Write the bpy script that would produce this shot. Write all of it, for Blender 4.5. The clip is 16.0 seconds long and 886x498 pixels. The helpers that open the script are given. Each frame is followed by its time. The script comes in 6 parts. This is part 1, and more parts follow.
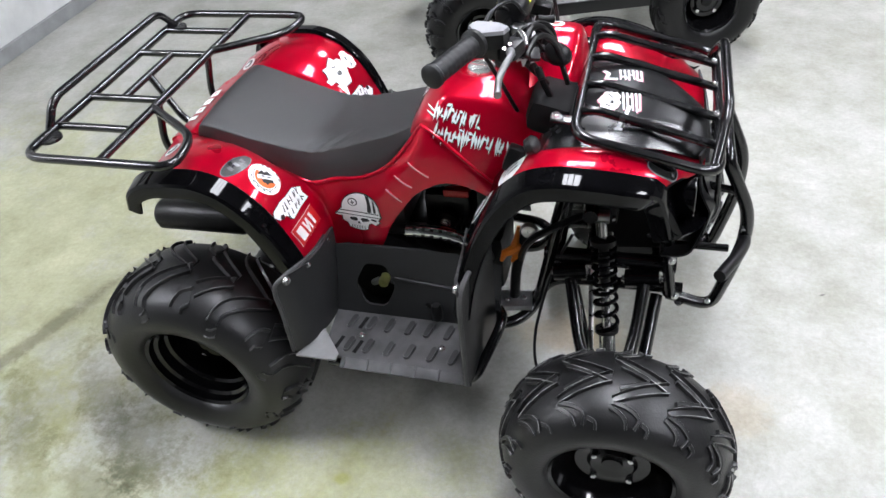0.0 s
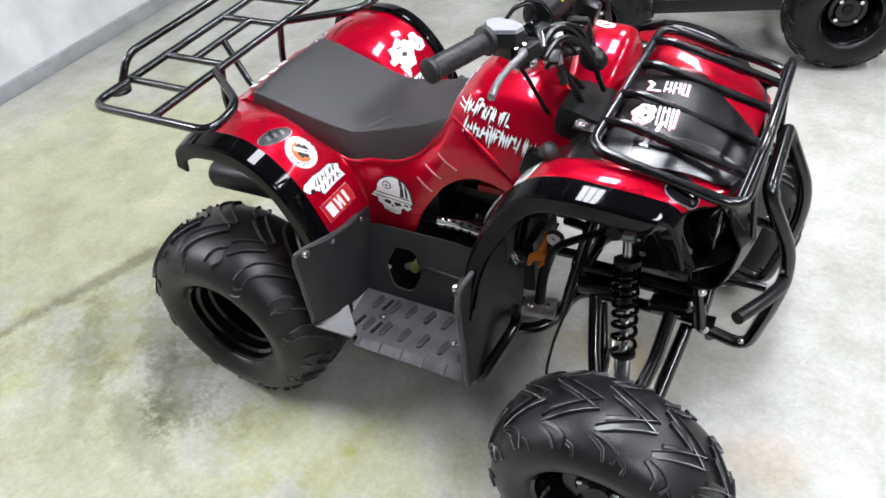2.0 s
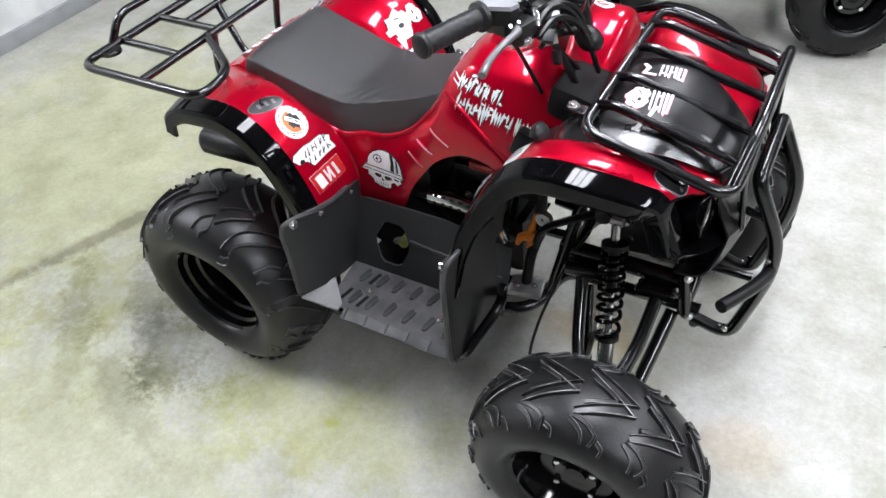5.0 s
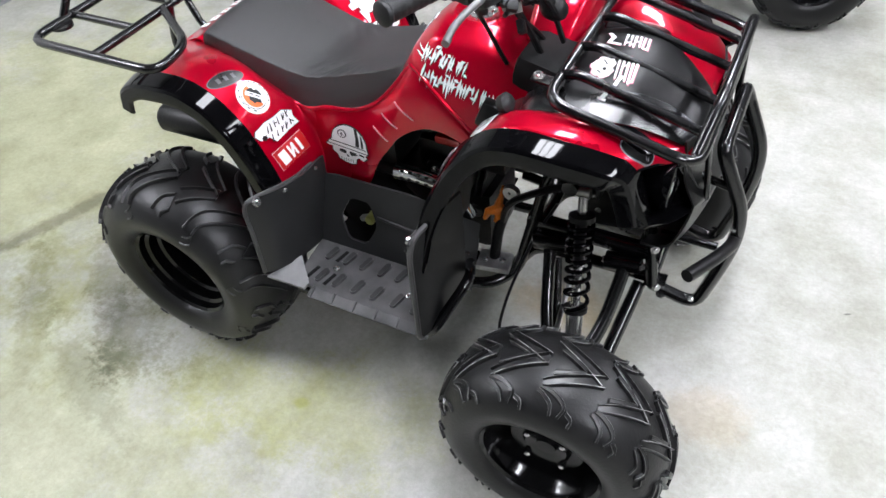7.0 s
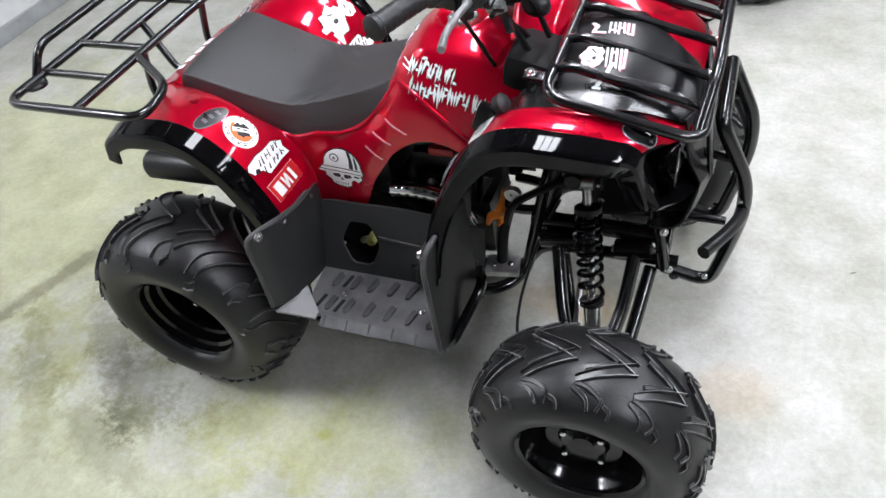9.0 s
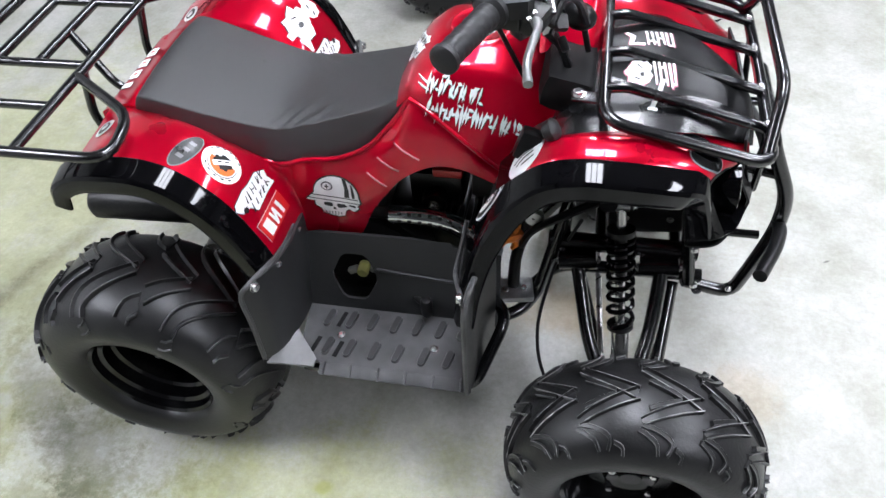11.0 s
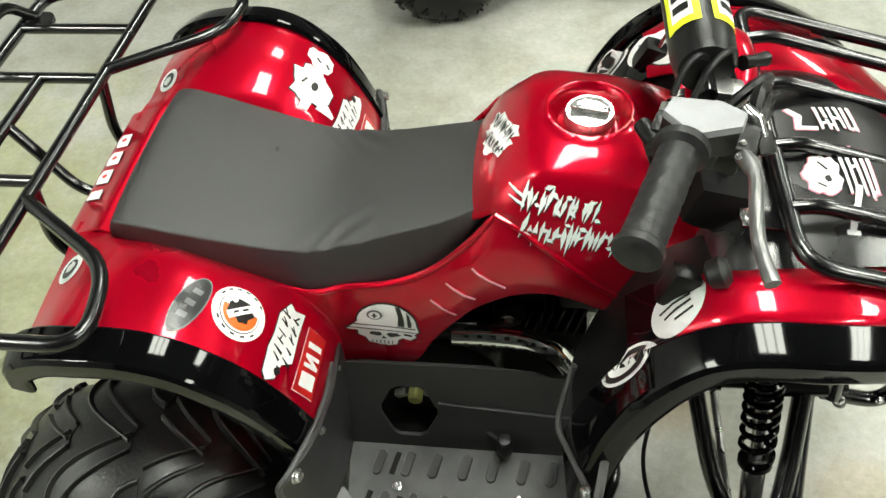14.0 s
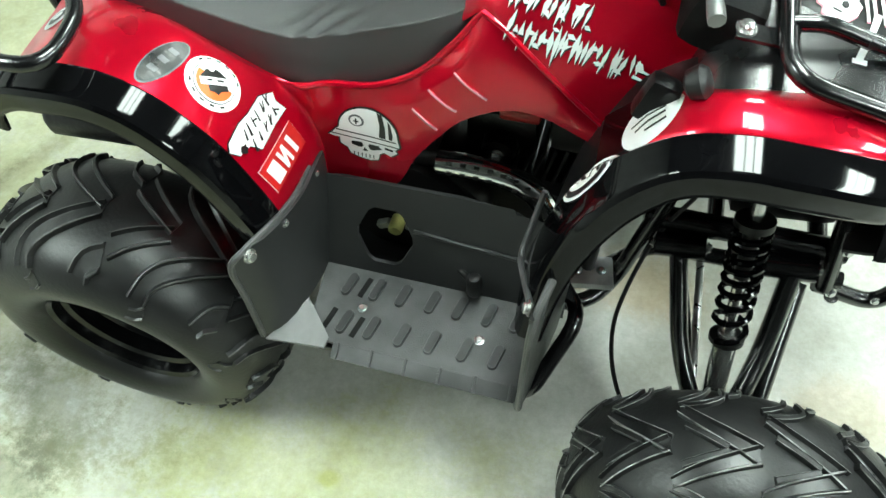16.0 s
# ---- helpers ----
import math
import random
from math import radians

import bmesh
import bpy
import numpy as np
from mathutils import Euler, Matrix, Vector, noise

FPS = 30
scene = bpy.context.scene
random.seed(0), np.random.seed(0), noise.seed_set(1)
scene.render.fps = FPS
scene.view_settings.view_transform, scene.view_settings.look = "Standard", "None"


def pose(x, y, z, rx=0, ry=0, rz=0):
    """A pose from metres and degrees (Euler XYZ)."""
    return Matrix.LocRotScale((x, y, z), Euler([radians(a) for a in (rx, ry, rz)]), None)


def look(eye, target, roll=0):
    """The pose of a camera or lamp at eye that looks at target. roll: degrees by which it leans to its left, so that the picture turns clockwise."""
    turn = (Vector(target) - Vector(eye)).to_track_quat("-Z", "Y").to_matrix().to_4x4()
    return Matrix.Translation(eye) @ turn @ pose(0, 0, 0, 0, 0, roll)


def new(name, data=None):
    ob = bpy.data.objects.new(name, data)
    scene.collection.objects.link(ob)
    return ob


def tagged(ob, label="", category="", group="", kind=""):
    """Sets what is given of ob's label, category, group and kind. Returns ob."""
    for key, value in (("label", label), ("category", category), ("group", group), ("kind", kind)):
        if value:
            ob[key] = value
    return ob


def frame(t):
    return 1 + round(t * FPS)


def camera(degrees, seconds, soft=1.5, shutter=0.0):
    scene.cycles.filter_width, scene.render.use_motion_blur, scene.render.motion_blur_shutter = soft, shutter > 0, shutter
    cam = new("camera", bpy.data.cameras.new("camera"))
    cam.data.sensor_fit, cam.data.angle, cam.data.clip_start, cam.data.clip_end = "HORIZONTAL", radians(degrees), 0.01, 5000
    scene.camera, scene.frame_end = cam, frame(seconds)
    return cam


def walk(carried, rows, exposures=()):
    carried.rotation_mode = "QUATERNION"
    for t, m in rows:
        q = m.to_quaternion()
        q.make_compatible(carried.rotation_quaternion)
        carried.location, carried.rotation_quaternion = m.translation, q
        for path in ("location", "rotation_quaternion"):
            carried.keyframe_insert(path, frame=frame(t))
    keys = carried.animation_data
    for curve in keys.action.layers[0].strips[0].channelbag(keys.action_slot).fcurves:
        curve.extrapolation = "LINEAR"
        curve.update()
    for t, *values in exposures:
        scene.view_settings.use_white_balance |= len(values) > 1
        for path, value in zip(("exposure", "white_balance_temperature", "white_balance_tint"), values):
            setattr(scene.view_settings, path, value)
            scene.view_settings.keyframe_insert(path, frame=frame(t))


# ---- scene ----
cam = camera(63.4, 16.0)
PATH = [
    (0, (0.481, -1.28, 1.526), (-0.02, 0.133, 0.203), -7.7),
    (0.5, (0.467, -1.234, 1.515), (-0.008, 0.139, 0.14), -6.8),
    (1, (0.594, -1.175, 1.501), (-0.082, 0.136, 0.151), -5.9),
    (1.5, (0.682, -1.156, 1.502), (-0.148, 0.077, 0.164), -8.7),
    (2, (0.684, -1.162, 1.51), (-0.147, 0.082, 0.183), -9.0),
    (2.5, (0.686, -1.161, 1.512), (-0.119, 0.091, 0.177), -7.6),
    (3, (0.69, -1.163, 1.495), (-0.136, 0.022, 0.112), -6.2),
    (3.2, (0.691, -1.161, 1.497), (-0.142, 0.042, 0.134), -5.5),
    (5.3, (0.695, -1.143, 1.511), (-0.091, 0.052, 0.114), -7.4),
    (5.5, (0.699, -1.142, 1.51), (-0.066, 0.053, 0.101), -7.4),
    (6, (0.709, -1.141, 1.507), (-0.054, 0.062, 0.103), -7.8),
    (6.5, (0.706, -1.143, 1.499), (-0.052, 0.06, 0.093), -7.0),
    (7, (0.697, -1.142, 1.492), (-0.016, 0.063, 0.065), -5.6),
    (7.5, (0.708, -1.13, 1.492), (0.027, 0.08, 0.053), -5.7),
    (8, (0.704, -1.138, 1.488), (-0.005, 0.046, 0.041), -10.8),
    (8.5, (0.69, -1.159, 1.484), (-0.074, 0.057, 0.091), -13.3),
    (8.7, (0.68, -1.165, 1.478), (-0.059, 0.073, 0.092), -12.6),
    (10.8, (0.304, -1.126, 1.487), (0.022, 0.187, 0.005), -5.1),
    (11, (0.332, -1.064, 1.487), (0.0, 0.23, -0.001), -5.4),
    (11.5, (0.379, -0.957, 1.479), (-0.115, 0.325, 0.025), -7.3),
    (12, (0.312, -0.907, 1.46), (-0.095, 0.348, -0.043), -8.5),
    (12.5, (0.117, -0.811, 1.449), (-0.218, 0.459, -0.058), -11.6),
    (13, (0.006, -0.744, 1.448), (-0.37, 0.508, -0.066), -12.0),
    (13.5, (0.008, -0.716, 1.443), (-0.381, 0.551, -0.055), -10.0),
    (14, (0.095, -0.691, 1.425), (-0.137, 0.542, -0.132), -6.1),
    (14.5, (0.308, -0.644, 1.418), (-0.084, 0.56, -0.129), -4.7),
    (15, (0.448, -0.643, 1.401), (-0.153, 0.429, -0.177), -8.8),
    (15.5, (0.401, -0.709, 1.378), (-0.125, 0.326, -0.25), -7.3),
    (16, (0.216, -0.782, 1.301), (-0.146, 0.274, -0.359), -3.9),
]
EXPOSURES = [(0.0, 0.16, 6100, 22), (1.4, 0.12, 6100, 22), (2.0, 0.28, 6130, 22), (8.5, 0.20, 6130, 22), (12.0, 0.30, 5950, 22), (13.0, 0.03, 6480, 14), (13.5, 0.03, 6950, 9), (14.5, 0.19, 6900, 5), (15.2, 0.32, 6650, 1), (16.0, 0.58, 6250, -3)]
walk(cam, [(t, look(eye, target, roll)) for t, eye, target, roll in PATH], exposures=EXPOSURES)

# ---- world, lights, exposure ----
scene.view_settings.exposure = 0.0
world = bpy.data.worlds.new("room_air")
world.use_nodes = True
world.node_tree.nodes["Background"].inputs[0].default_value = (0.9, 0.95, 1.0, 1)
world.node_tree.nodes["Background"].inputs[1].default_value = 0.0
scene.world = world
LAMP = 37.0


# ---- materials ----
def material(name, color, rough=0.5, metal=0.0, coat=0.0, vary=0.15, scale=8.0, bump=0.0, bump_scale=120.0,
             rough_vary=0.1, second=None, second_amount=0.0, spec=0.5, coat_ior=1.5):
    """Principled surface with colour variation at two scales and a fine relief."""
    m = bpy.data.materials.new(name)
    m.use_nodes = True
    nt = m.node_tree
    b = nt.nodes["Principled BSDF"]
    b.inputs["Roughness"].default_value = rough
    b.inputs["Metallic"].default_value = metal
    b.inputs["Coat Weight"].default_value = coat
    b.inputs["Coat Roughness"].default_value = 0.04
    b.inputs["Coat IOR"].default_value = coat_ior
    b.inputs["Specular IOR Level"].default_value = spec
    tc = nt.nodes.new("ShaderNodeTexCoord")
    n1 = nt.nodes.new("ShaderNodeTexNoise")
    n1.inputs["Scale"].default_value = scale
    n1.inputs["Detail"].default_value = 6
    nt.links.new(tc.outputs["Object"], n1.inputs["Vector"])
    n2 = nt.nodes.new("ShaderNodeTexNoise")
    n2.inputs["Scale"].default_value = bump_scale
    n2.inputs["Detail"].default_value = 3
    nt.links.new(tc.outputs["Object"], n2.inputs["Vector"])
    ramp = nt.nodes.new("ShaderNodeValToRGB")
    ramp.color_ramp.elements[0].position, ramp.color_ramp.elements[1].position = 0.3, 0.7
    lo = [c * (1 - vary) for c in color]
    hi = [min(1, c * (1 + vary)) for c in color]
    if second:
        lo = [a * (1 - second_amount) + c * second_amount for a, c in zip(color, second)]
    ramp.color_ramp.elements[0].color = (*lo, 1)
    ramp.color_ramp.elements[1].color = (*hi, 1)
    nt.links.new(n1.outputs["Fac"], ramp.inputs["Fac"])
    nt.links.new(ramp.outputs["Color"], b.inputs["Base Color"])
    mr = nt.nodes.new("ShaderNodeMapRange")
    mr.inputs["To Min"].default_value = max(0.02, rough - rough_vary)
    mr.inputs["To Max"].default_value = min(1.0, rough + rough_vary)
    nt.links.new(n1.outputs["Fac"], mr.inputs["Value"])
    nt.links.new(mr.outputs["Result"], b.inputs["Roughness"])
    if bump:
        bp = nt.nodes.new("ShaderNodeBump")
        bp.inputs["Strength"].default_value = bump
        bp.inputs["Distance"].default_value = 0.002
        nt.links.new(n2.outputs["Fac"], bp.inputs["Height"])
        nt.links.new(bp.outputs["Normal"], b.inputs["Normal"])
    return m


RED = material("candy_red_paint", (0.46, 0.0006, 0.0165), 0.28, 0.5, 1.0, 0.06, 3.0, rough_vary=0.03, spec=0.1, coat_ior=1.4)
GLOSS = material("gloss_black_plastic", (0.002, 0.002, 0.0024), 0.06, 0, 0, 0.2, 20, rough_vary=0.03, spec=0.24)
TUBE = material("black_powder_coat", (0.0025, 0.0025, 0.003), 0.25, 0, 0.3, 0.3, 30, 0.05, 300, 0.06, spec=0.6)
PLASTIC = material("dark_grey_moulded_plastic", (0.022, 0.0225, 0.0232), 0.42, 0, 0, 0.12, 12, 0.25, 700, 0.08, spec=0.35)
PLATE = material("worn_plastic_and_rim_glint", (0.060, 0.060, 0.061), 0.40, 0, 0, 0.4, 18, 0.3, 500, 0.1, spec=0.35)
DARK = material("black_plastic_and_shaded_tyre", (0.004, 0.004, 0.0043), 0.36, 0, 0, 0.2, 12, 0.15, 500, 0.08, spec=0.35)
LUG_EDGE_PALE = material("pale_lug_edge_rubber", (0.19, 0.19, 0.185), 0.5, 0, 0, 0.9, 60, 0.2, 200, 0.1, spec=0.4)
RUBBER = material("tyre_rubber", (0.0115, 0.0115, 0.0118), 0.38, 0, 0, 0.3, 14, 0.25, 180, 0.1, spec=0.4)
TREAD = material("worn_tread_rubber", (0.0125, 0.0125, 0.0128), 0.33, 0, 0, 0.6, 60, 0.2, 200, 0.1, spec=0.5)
LUG_EDGE_GREY = material("grey_lug_edge_rubber", (0.045, 0.045, 0.0445), 0.45, 0, 0, 0.8, 50, 0.2, 200, 0.1, spec=0.5)
GRIP = material("grip_rubber", (0.014, 0.014, 0.0145), 0.46, 0, 0, 0.2, 40, 0.2, 300, spec=0.35)
VINYL = material("seat_vinyl", (0.017, 0.017, 0.0175), 0.46, 0, 0, 0.15, 9, 0.5, 900, 0.07, spec=0.75)
CHROME = material("chrome", (0.8, 0.8, 0.8), 0.12, 1.0, 0, 0.1, 30, rough_vary=0.06)
STEEL = material("zinc_steel", (0.55, 0.55, 0.54), 0.3, 1.0, 0, 0.2, 60, rough_vary=0.1)
PALE = material("pale_grey_plastic", (0.17, 0.17, 0.172), 0.5, 0, 0, 0.2, 20, 0.2, 500, 0.08, spec=0.35)
RIM = material("rim_black_paint", (0.003, 0.003, 0.0033), 0.12, 0, 0, 0.3, 30, rough_vary=0.04, spec=0.45)
TOE = material("black_satin_plastic", (0.006, 0.006, 0.0064), 0.36, 0, 0, 0.12, 12, 0.2, 700, 0.06, spec=0.32)
MATT = material("matt_black_plastic", (0.004, 0.004, 0.0042), 0.7, 0, 0, 0.2, 14, 0.2, 400, 0.08, spec=0.2)
ZINC = material("bright_zinc", (0.62, 0.62, 0.61), 0.24, 0.9, 0, 0.15, 60, rough_vary=0.08)
IRON = material("engine_black", (0.003, 0.003, 0.003), 0.4, 0.2, 0, 0.4, 25, 0.3, 150, 0.15)
ALU = material("cast_aluminium", (0.4, 0.4, 0.4), 0.42, 0.9, 0, 0.25, 40, 0.2, 300)
LEVER = material("dull_grey_alloy", (0.2, 0.2, 0.2), 0.42, 0.7, 0, 0.2, 40, rough_vary=0.08)
LID = material("grey_painted_lid", (0.26, 0.26, 0.275), 0.5, 0.0, 0, 0.1, 40, spec=0.3)
WHITE = material("white_vinyl_sticker", (0.82, 0.82, 0.82), 0.35, 0, 0, 0.04, 20, rough_vary=0.05)
BLACKINK = material("black_vinyl_sticker", (0.01, 0.01, 0.01), 0.3, 0, 0, 0.2, 20)
ORANGE = material("orange_vinyl_sticker", (0.85, 0.16, 0.03), 0.35, 0, 0, 0.1, 20)
REDINK = material("red_vinyl_sticker", (0.56, 0.012, 0.012), 0.35, 0, 0, 0.1, 20)
PINK = material("pink_sticker_and_rib_glint", (0.55, 0.18, 0.24), 0.35, 0, 0, 0.1, 20)
GREYINK = material("grey_vinyl_sticker", (0.12, 0.12, 0.13), 0.35, 0, 0, 0.2, 20)
YELLOW = material("yellow_foam_cover", (0.72, 0.8, 0.03), 0.5, 0, 0, 0.08, 20)
CLIP = material("orange_plastic", (0.85, 0.22, 0.02), 0.4, 0, 0, 0.1, 20)
OLIVE = material("yellow_green_plastic", (0.5, 0.5, 0.16), 0.45, 0, 0, 0.15, 40)


def concrete():
    m = bpy.data.materials.new("sealed_concrete")
    m.use_nodes = True
    nt = m.node_tree
    b = nt.nodes["Principled BSDF"]
    tc = nt.nodes.new("ShaderNodeTexCoord")

    def tex(scale, detail, rough=0.55):
        n = nt.nodes.new("ShaderNodeTexNoise")
        n.inputs["Scale"].default_value, n.inputs["Detail"].default_value, n.inputs["Roughness"].default_value = scale, detail, rough
        nt.links.new(tc.outputs["Object"], n.inputs["Vector"])
        return n.outputs["Fac"]

    def ramp(fac, p0, p1, c0, c1):
        r = nt.nodes.new("ShaderNodeValToRGB")
        r.color_ramp.elements[0].position, r.color_ramp.elements[1].position = p0, p1
        r.color_ramp.elements[0].color, r.color_ramp.elements[1].color = (*c0, 1), (*c1, 1)
        nt.links.new(fac, r.inputs["Fac"])
        return r.outputs["Color"]

    def mix(kind, fac, a, c):
        n = nt.nodes.new("ShaderNodeMix")
        n.data_type, n.blend_type = "RGBA", kind
        n.inputs["Factor"].default_value = fac
        nt.links.new(a, n.inputs["A"])
        nt.links.new(c, n.inputs["B"])
        return n.outputs["Result"]

    base = ramp(tex(0.9, 8), 0.3, 0.7, (0.39, 0.39, 0.355), (0.54, 0.54, 0.515))
    mid = ramp(tex(4.5, 11, 0.7), 0.36, 0.62, (0.70, 0.70, 0.63), (1, 1, 1))
    fine = ramp(tex(60, 9, 0.8), 0.36, 0.62, (0.76, 0.76, 0.73), (1, 1, 1))
    c = mix("MULTIPLY", 1.0, base, mid)
    c = mix("MULTIPLY", 0.8, c, fine)
    wob = tex(5.0, 8, 0.7)
    speck = tex(34, 10, 0.82)

    def blob(c, centre, size, turn, color, amount, wobble=1.1, breakup=1.0):
        """A patch that tints the floor colour, with a ragged outline."""
        mp = nt.nodes.new("ShaderNodeMapping")
        mp.vector_type = "TEXTURE"
        mp.inputs["Location"].default_value = (centre[0], centre[1], 0.1)
        mp.inputs["Rotation"].default_value = (0, 0, radians(turn))
        mp.inputs["Scale"].default_value = (size[0], size[1], 1)
        nt.links.new(tc.outputs["Object"], mp.inputs["Vector"])
        ln = nt.nodes.new("ShaderNodeVectorMath")
        ln.operation = "LENGTH"
        nt.links.new(mp.outputs["Vector"], ln.inputs[0])

        def math_node(op, a, v):
            n = nt.nodes.new("ShaderNodeMath")
            n.operation = op
            nt.links.new(a, n.inputs[0])
            if isinstance(v, (int, float)):
                n.inputs[1].default_value = v
            else:
                nt.links.new(v, n.inputs[1])
            return n.outputs[0]

        w = math_node("MULTIPLY", math_node("SUBTRACT", wob, 0.5), wobble * 2)
        w2 = math_node("MULTIPLY", math_node("SUBTRACT", speck, 0.5), breakup * 2)
        d = math_node("ADD", math_node("ADD", ln.outputs["Value"], w), w2)
        mr = nt.nodes.new("ShaderNodeMapRange")
        mr.interpolation_type = "SMOOTHSTEP"
        mr.inputs["From Min"].default_value, mr.inputs["From Max"].default_value = 1.15, 0.35
        mr.inputs["To Max"].default_value = amount
        nt.links.new(d, mr.inputs["Value"])
        n = nt.nodes.new("ShaderNodeMix")
        n.data_type, n.blend_type = "RGBA", "MULTIPLY"
        n.inputs["B"].default_value = (*color, 1)
        nt.links.new(mr.outputs["Result"], n.inputs["Factor"])
        nt.links.new(c, n.inputs["A"])
        return n.outputs["Result"]

    oil, yellow, rust, grey = (0.36, 0.36, 0.33), (0.90, 0.92, 0.56), (0.92, 0.74, 0.52), (0.72, 0.71, 0.68)
    c = blob(c, (-0.70, -0.49), (0.22, 0.11), -30, oil, 0.6, 1.2, 0.8)
    c = blob(c, (-0.84, -0.43), (0.32, 0.07), -45, oil, 0.5, 1.4, 0.9)
    c = blob(c, (-0.68, -0.66), (0.28, 0.06), -25, oil, 0.4, 1.5, 1.0)
    c = blob(c, (-1.02, -0.55), (0.28, 0.06), -45, oil, 0.35, 1.5, 0.9)
    c = blob(c, (-0.95, -0.35), (0.45, 0.22), 40, grey, 0.7)
    c = blob(c, (-1.25, -0.25), (0.045, 0.75), -24, grey, 0.9, 0.6, 0.7)
    c = blob(c, (-1.27, -0.30), (0.03, 0.40), -22, oil, 0.5, 1.6, 1.0)
    c = blob(c, (-0.75, -0.85), (0.85, 0.55), 0, yellow, 0.62, 1.3, 0.8)
    c = blob(c, (-0.15, -0.50), (0.50, 0.16), 8, yellow, 0.6, 1.5, 0.9)
    c = blob(c, (-0.58, -0.54), (0.16, 0.10), 20, oil, 0.4, 1.8, 1.6)
    c = blob(c, (-1.7, 0.1), (1.1, 1.1), 0, yellow, 0.75, 1.2, 0.4)
    c = blob(c, (0.34, 0.05), (0.17, 0.10), 0, rust, 0.8, 0.7, 0.5)
    c = blob(c, (0.75, -0.12), (0.14, 0.10), 0, rust, 0.5, 0.8, 0.6)
    c = blob(c, (-0.133, -0.487), (0.025, 0.02), 0, (0.85, 0.9, 0.3), 0.7, 0.3, 0.2)
    c = blob(c, (1.011, 0.311), (0.012, 0.004), 30, (0.3, 0.3, 0.28), 0.9, 0.2, 0.2)
    c = blob(c, (-0.2, 0.9), (1.2, 0.5), 15, (0.9, 0.885, 0.83), 0.6, 0.8, 0.3)
    nt.links.new(c, b.inputs["Base Color"])
    r = ramp(tex(7, 6), 0.3, 0.7, (0.32,) * 3, (0.5,) * 3)
    nt.links.new(r, b.inputs["Roughness"])
    bp = nt.nodes.new("ShaderNodeBump")
    bp.inputs["Strength"].default_value, bp.inputs["Distance"].default_value = 0.12, 0.004
    nt.links.new(tex(90, 6, 0.7), bp.inputs["Height"])
    nt.links.new(bp.outputs["Normal"], b.inputs["Normal"])
    return m


CONCRETE = concrete()
CEIL = material("grey_ceiling", (0.08, 0.08, 0.08), 0.8, 0, 0, 0.1, 6)
BLOCK = material("grey_block_wall", (0.12, 0.12, 0.12), 0.8, 0, 0, 0.15, 5, 0.3, 40)
WALL = material("white_painted_concrete", (0.7, 0.71, 0.7), 0.6, 0, 0, 0.1, 6, 0.5, 40, 0.05, (0.5, 0.51, 0.5), 0.6)
STRIP = material("grey_painted_base", (0.3, 0.31, 0.31), 0.6, 0, 0, 0.15, 10, 0.3, 60)


# ---- mesh helpers ----
def part(name, bm, mat, parent=None, label="", smooth=True, angle=40):
    bmesh.ops.recalc_face_normals(bm, faces=bm.faces)
    me = bpy.data.meshes.new(name)
    bm.to_mesh(me)
    bm.free()
    me.materials.append(mat)
    if smooth:
        me.shade_smooth()
        me.set_sharp_from_angle(angle=radians(angle))
    ob = new(name, me)
    if parent is not None:
        ob.parent = parent
    if label:
        ob["label"] = label
    return ob


def bm_new():
    return bmesh.new()


def rounded(pts, rad, k=5):
    """A polyline with its inner corners rounded."""
    pts = [Vector(p) for p in pts]
    out = [pts[0]]
    for a, b, c in zip(pts, pts[1:], pts[2:]):
        u, v = (a - b), (c - b)
        r = min(rad, u.length * 0.48, v.length * 0.48)
        p, q = b + u.normalized() * r, b + v.normalized() * r
        for i in range(k + 1):
            t = i / k
            out.append(p * (1 - t) ** 2 + b * 2 * t * (1 - t) + q * t * t)
    out.append(pts[-1])
    return out


def tube(bm, pts, r, n=10, closed=False, cap=True):
    """A pipe along a polyline; r may be a list, one radius a point."""
    pts = [Vector(p) for p in pts]
    rs = r if isinstance(r, (list, tuple)) else [r] * len(pts)
    m = len(pts)
    rings, normal = [], None
    for i, p in enumerate(pts):
        if closed:
            d = pts[(i + 1) % m] - pts[i - 1]
        else:
            d = pts[min(i + 1, m - 1)] - pts[max(i - 1, 0)]
        d.normalize()
        if normal is None:
            normal = d.orthogonal().normalized()
        else:
            normal = (normal - d * normal.dot(d))
            normal = normal.normalized() if normal.length > 1e-6 else d.orthogonal().normalized()
        side = d.cross(normal)
        rings.append([bm.verts.new(p + (normal * math.cos(a) + side * math.sin(a)) * rs[i])
                      for a in (2 * math.pi * j / n for j in range(n))])
    pairs = list(zip(rings, rings[1:])) + ([(rings[-1], rings[0])] if closed else [])
    for a, b in pairs:
        for j in range(n):
            bm.faces.new((a[j], a[(j + 1) % n], b[(j + 1) % n], b[j]))
    if cap and not closed:
        bm.faces.new(rings[0])
        bm.faces.new(rings[-1])
    return bm


def box(bm, c, size, m=None, bevel=0.0):
    c, h = Vector(c), Vector(size) / 2
    made = bmesh.ops.create_cube(bm, size=1.0)["verts"]
    for v in made:
        p = Vector((v.co.x * h.x * 2, v.co.y * h.y * 2, v.co.z * h.z * 2))
        v.co = c + ((m.to_3x3() @ p) if m else p)
    if bevel:
        edges = {e for v in made for e in v.link_edges}
        bmesh.ops.bevel(bm, geom=list(edges), offset=bevel, segments=2, affect="EDGES", profile=0.6)
    return bm


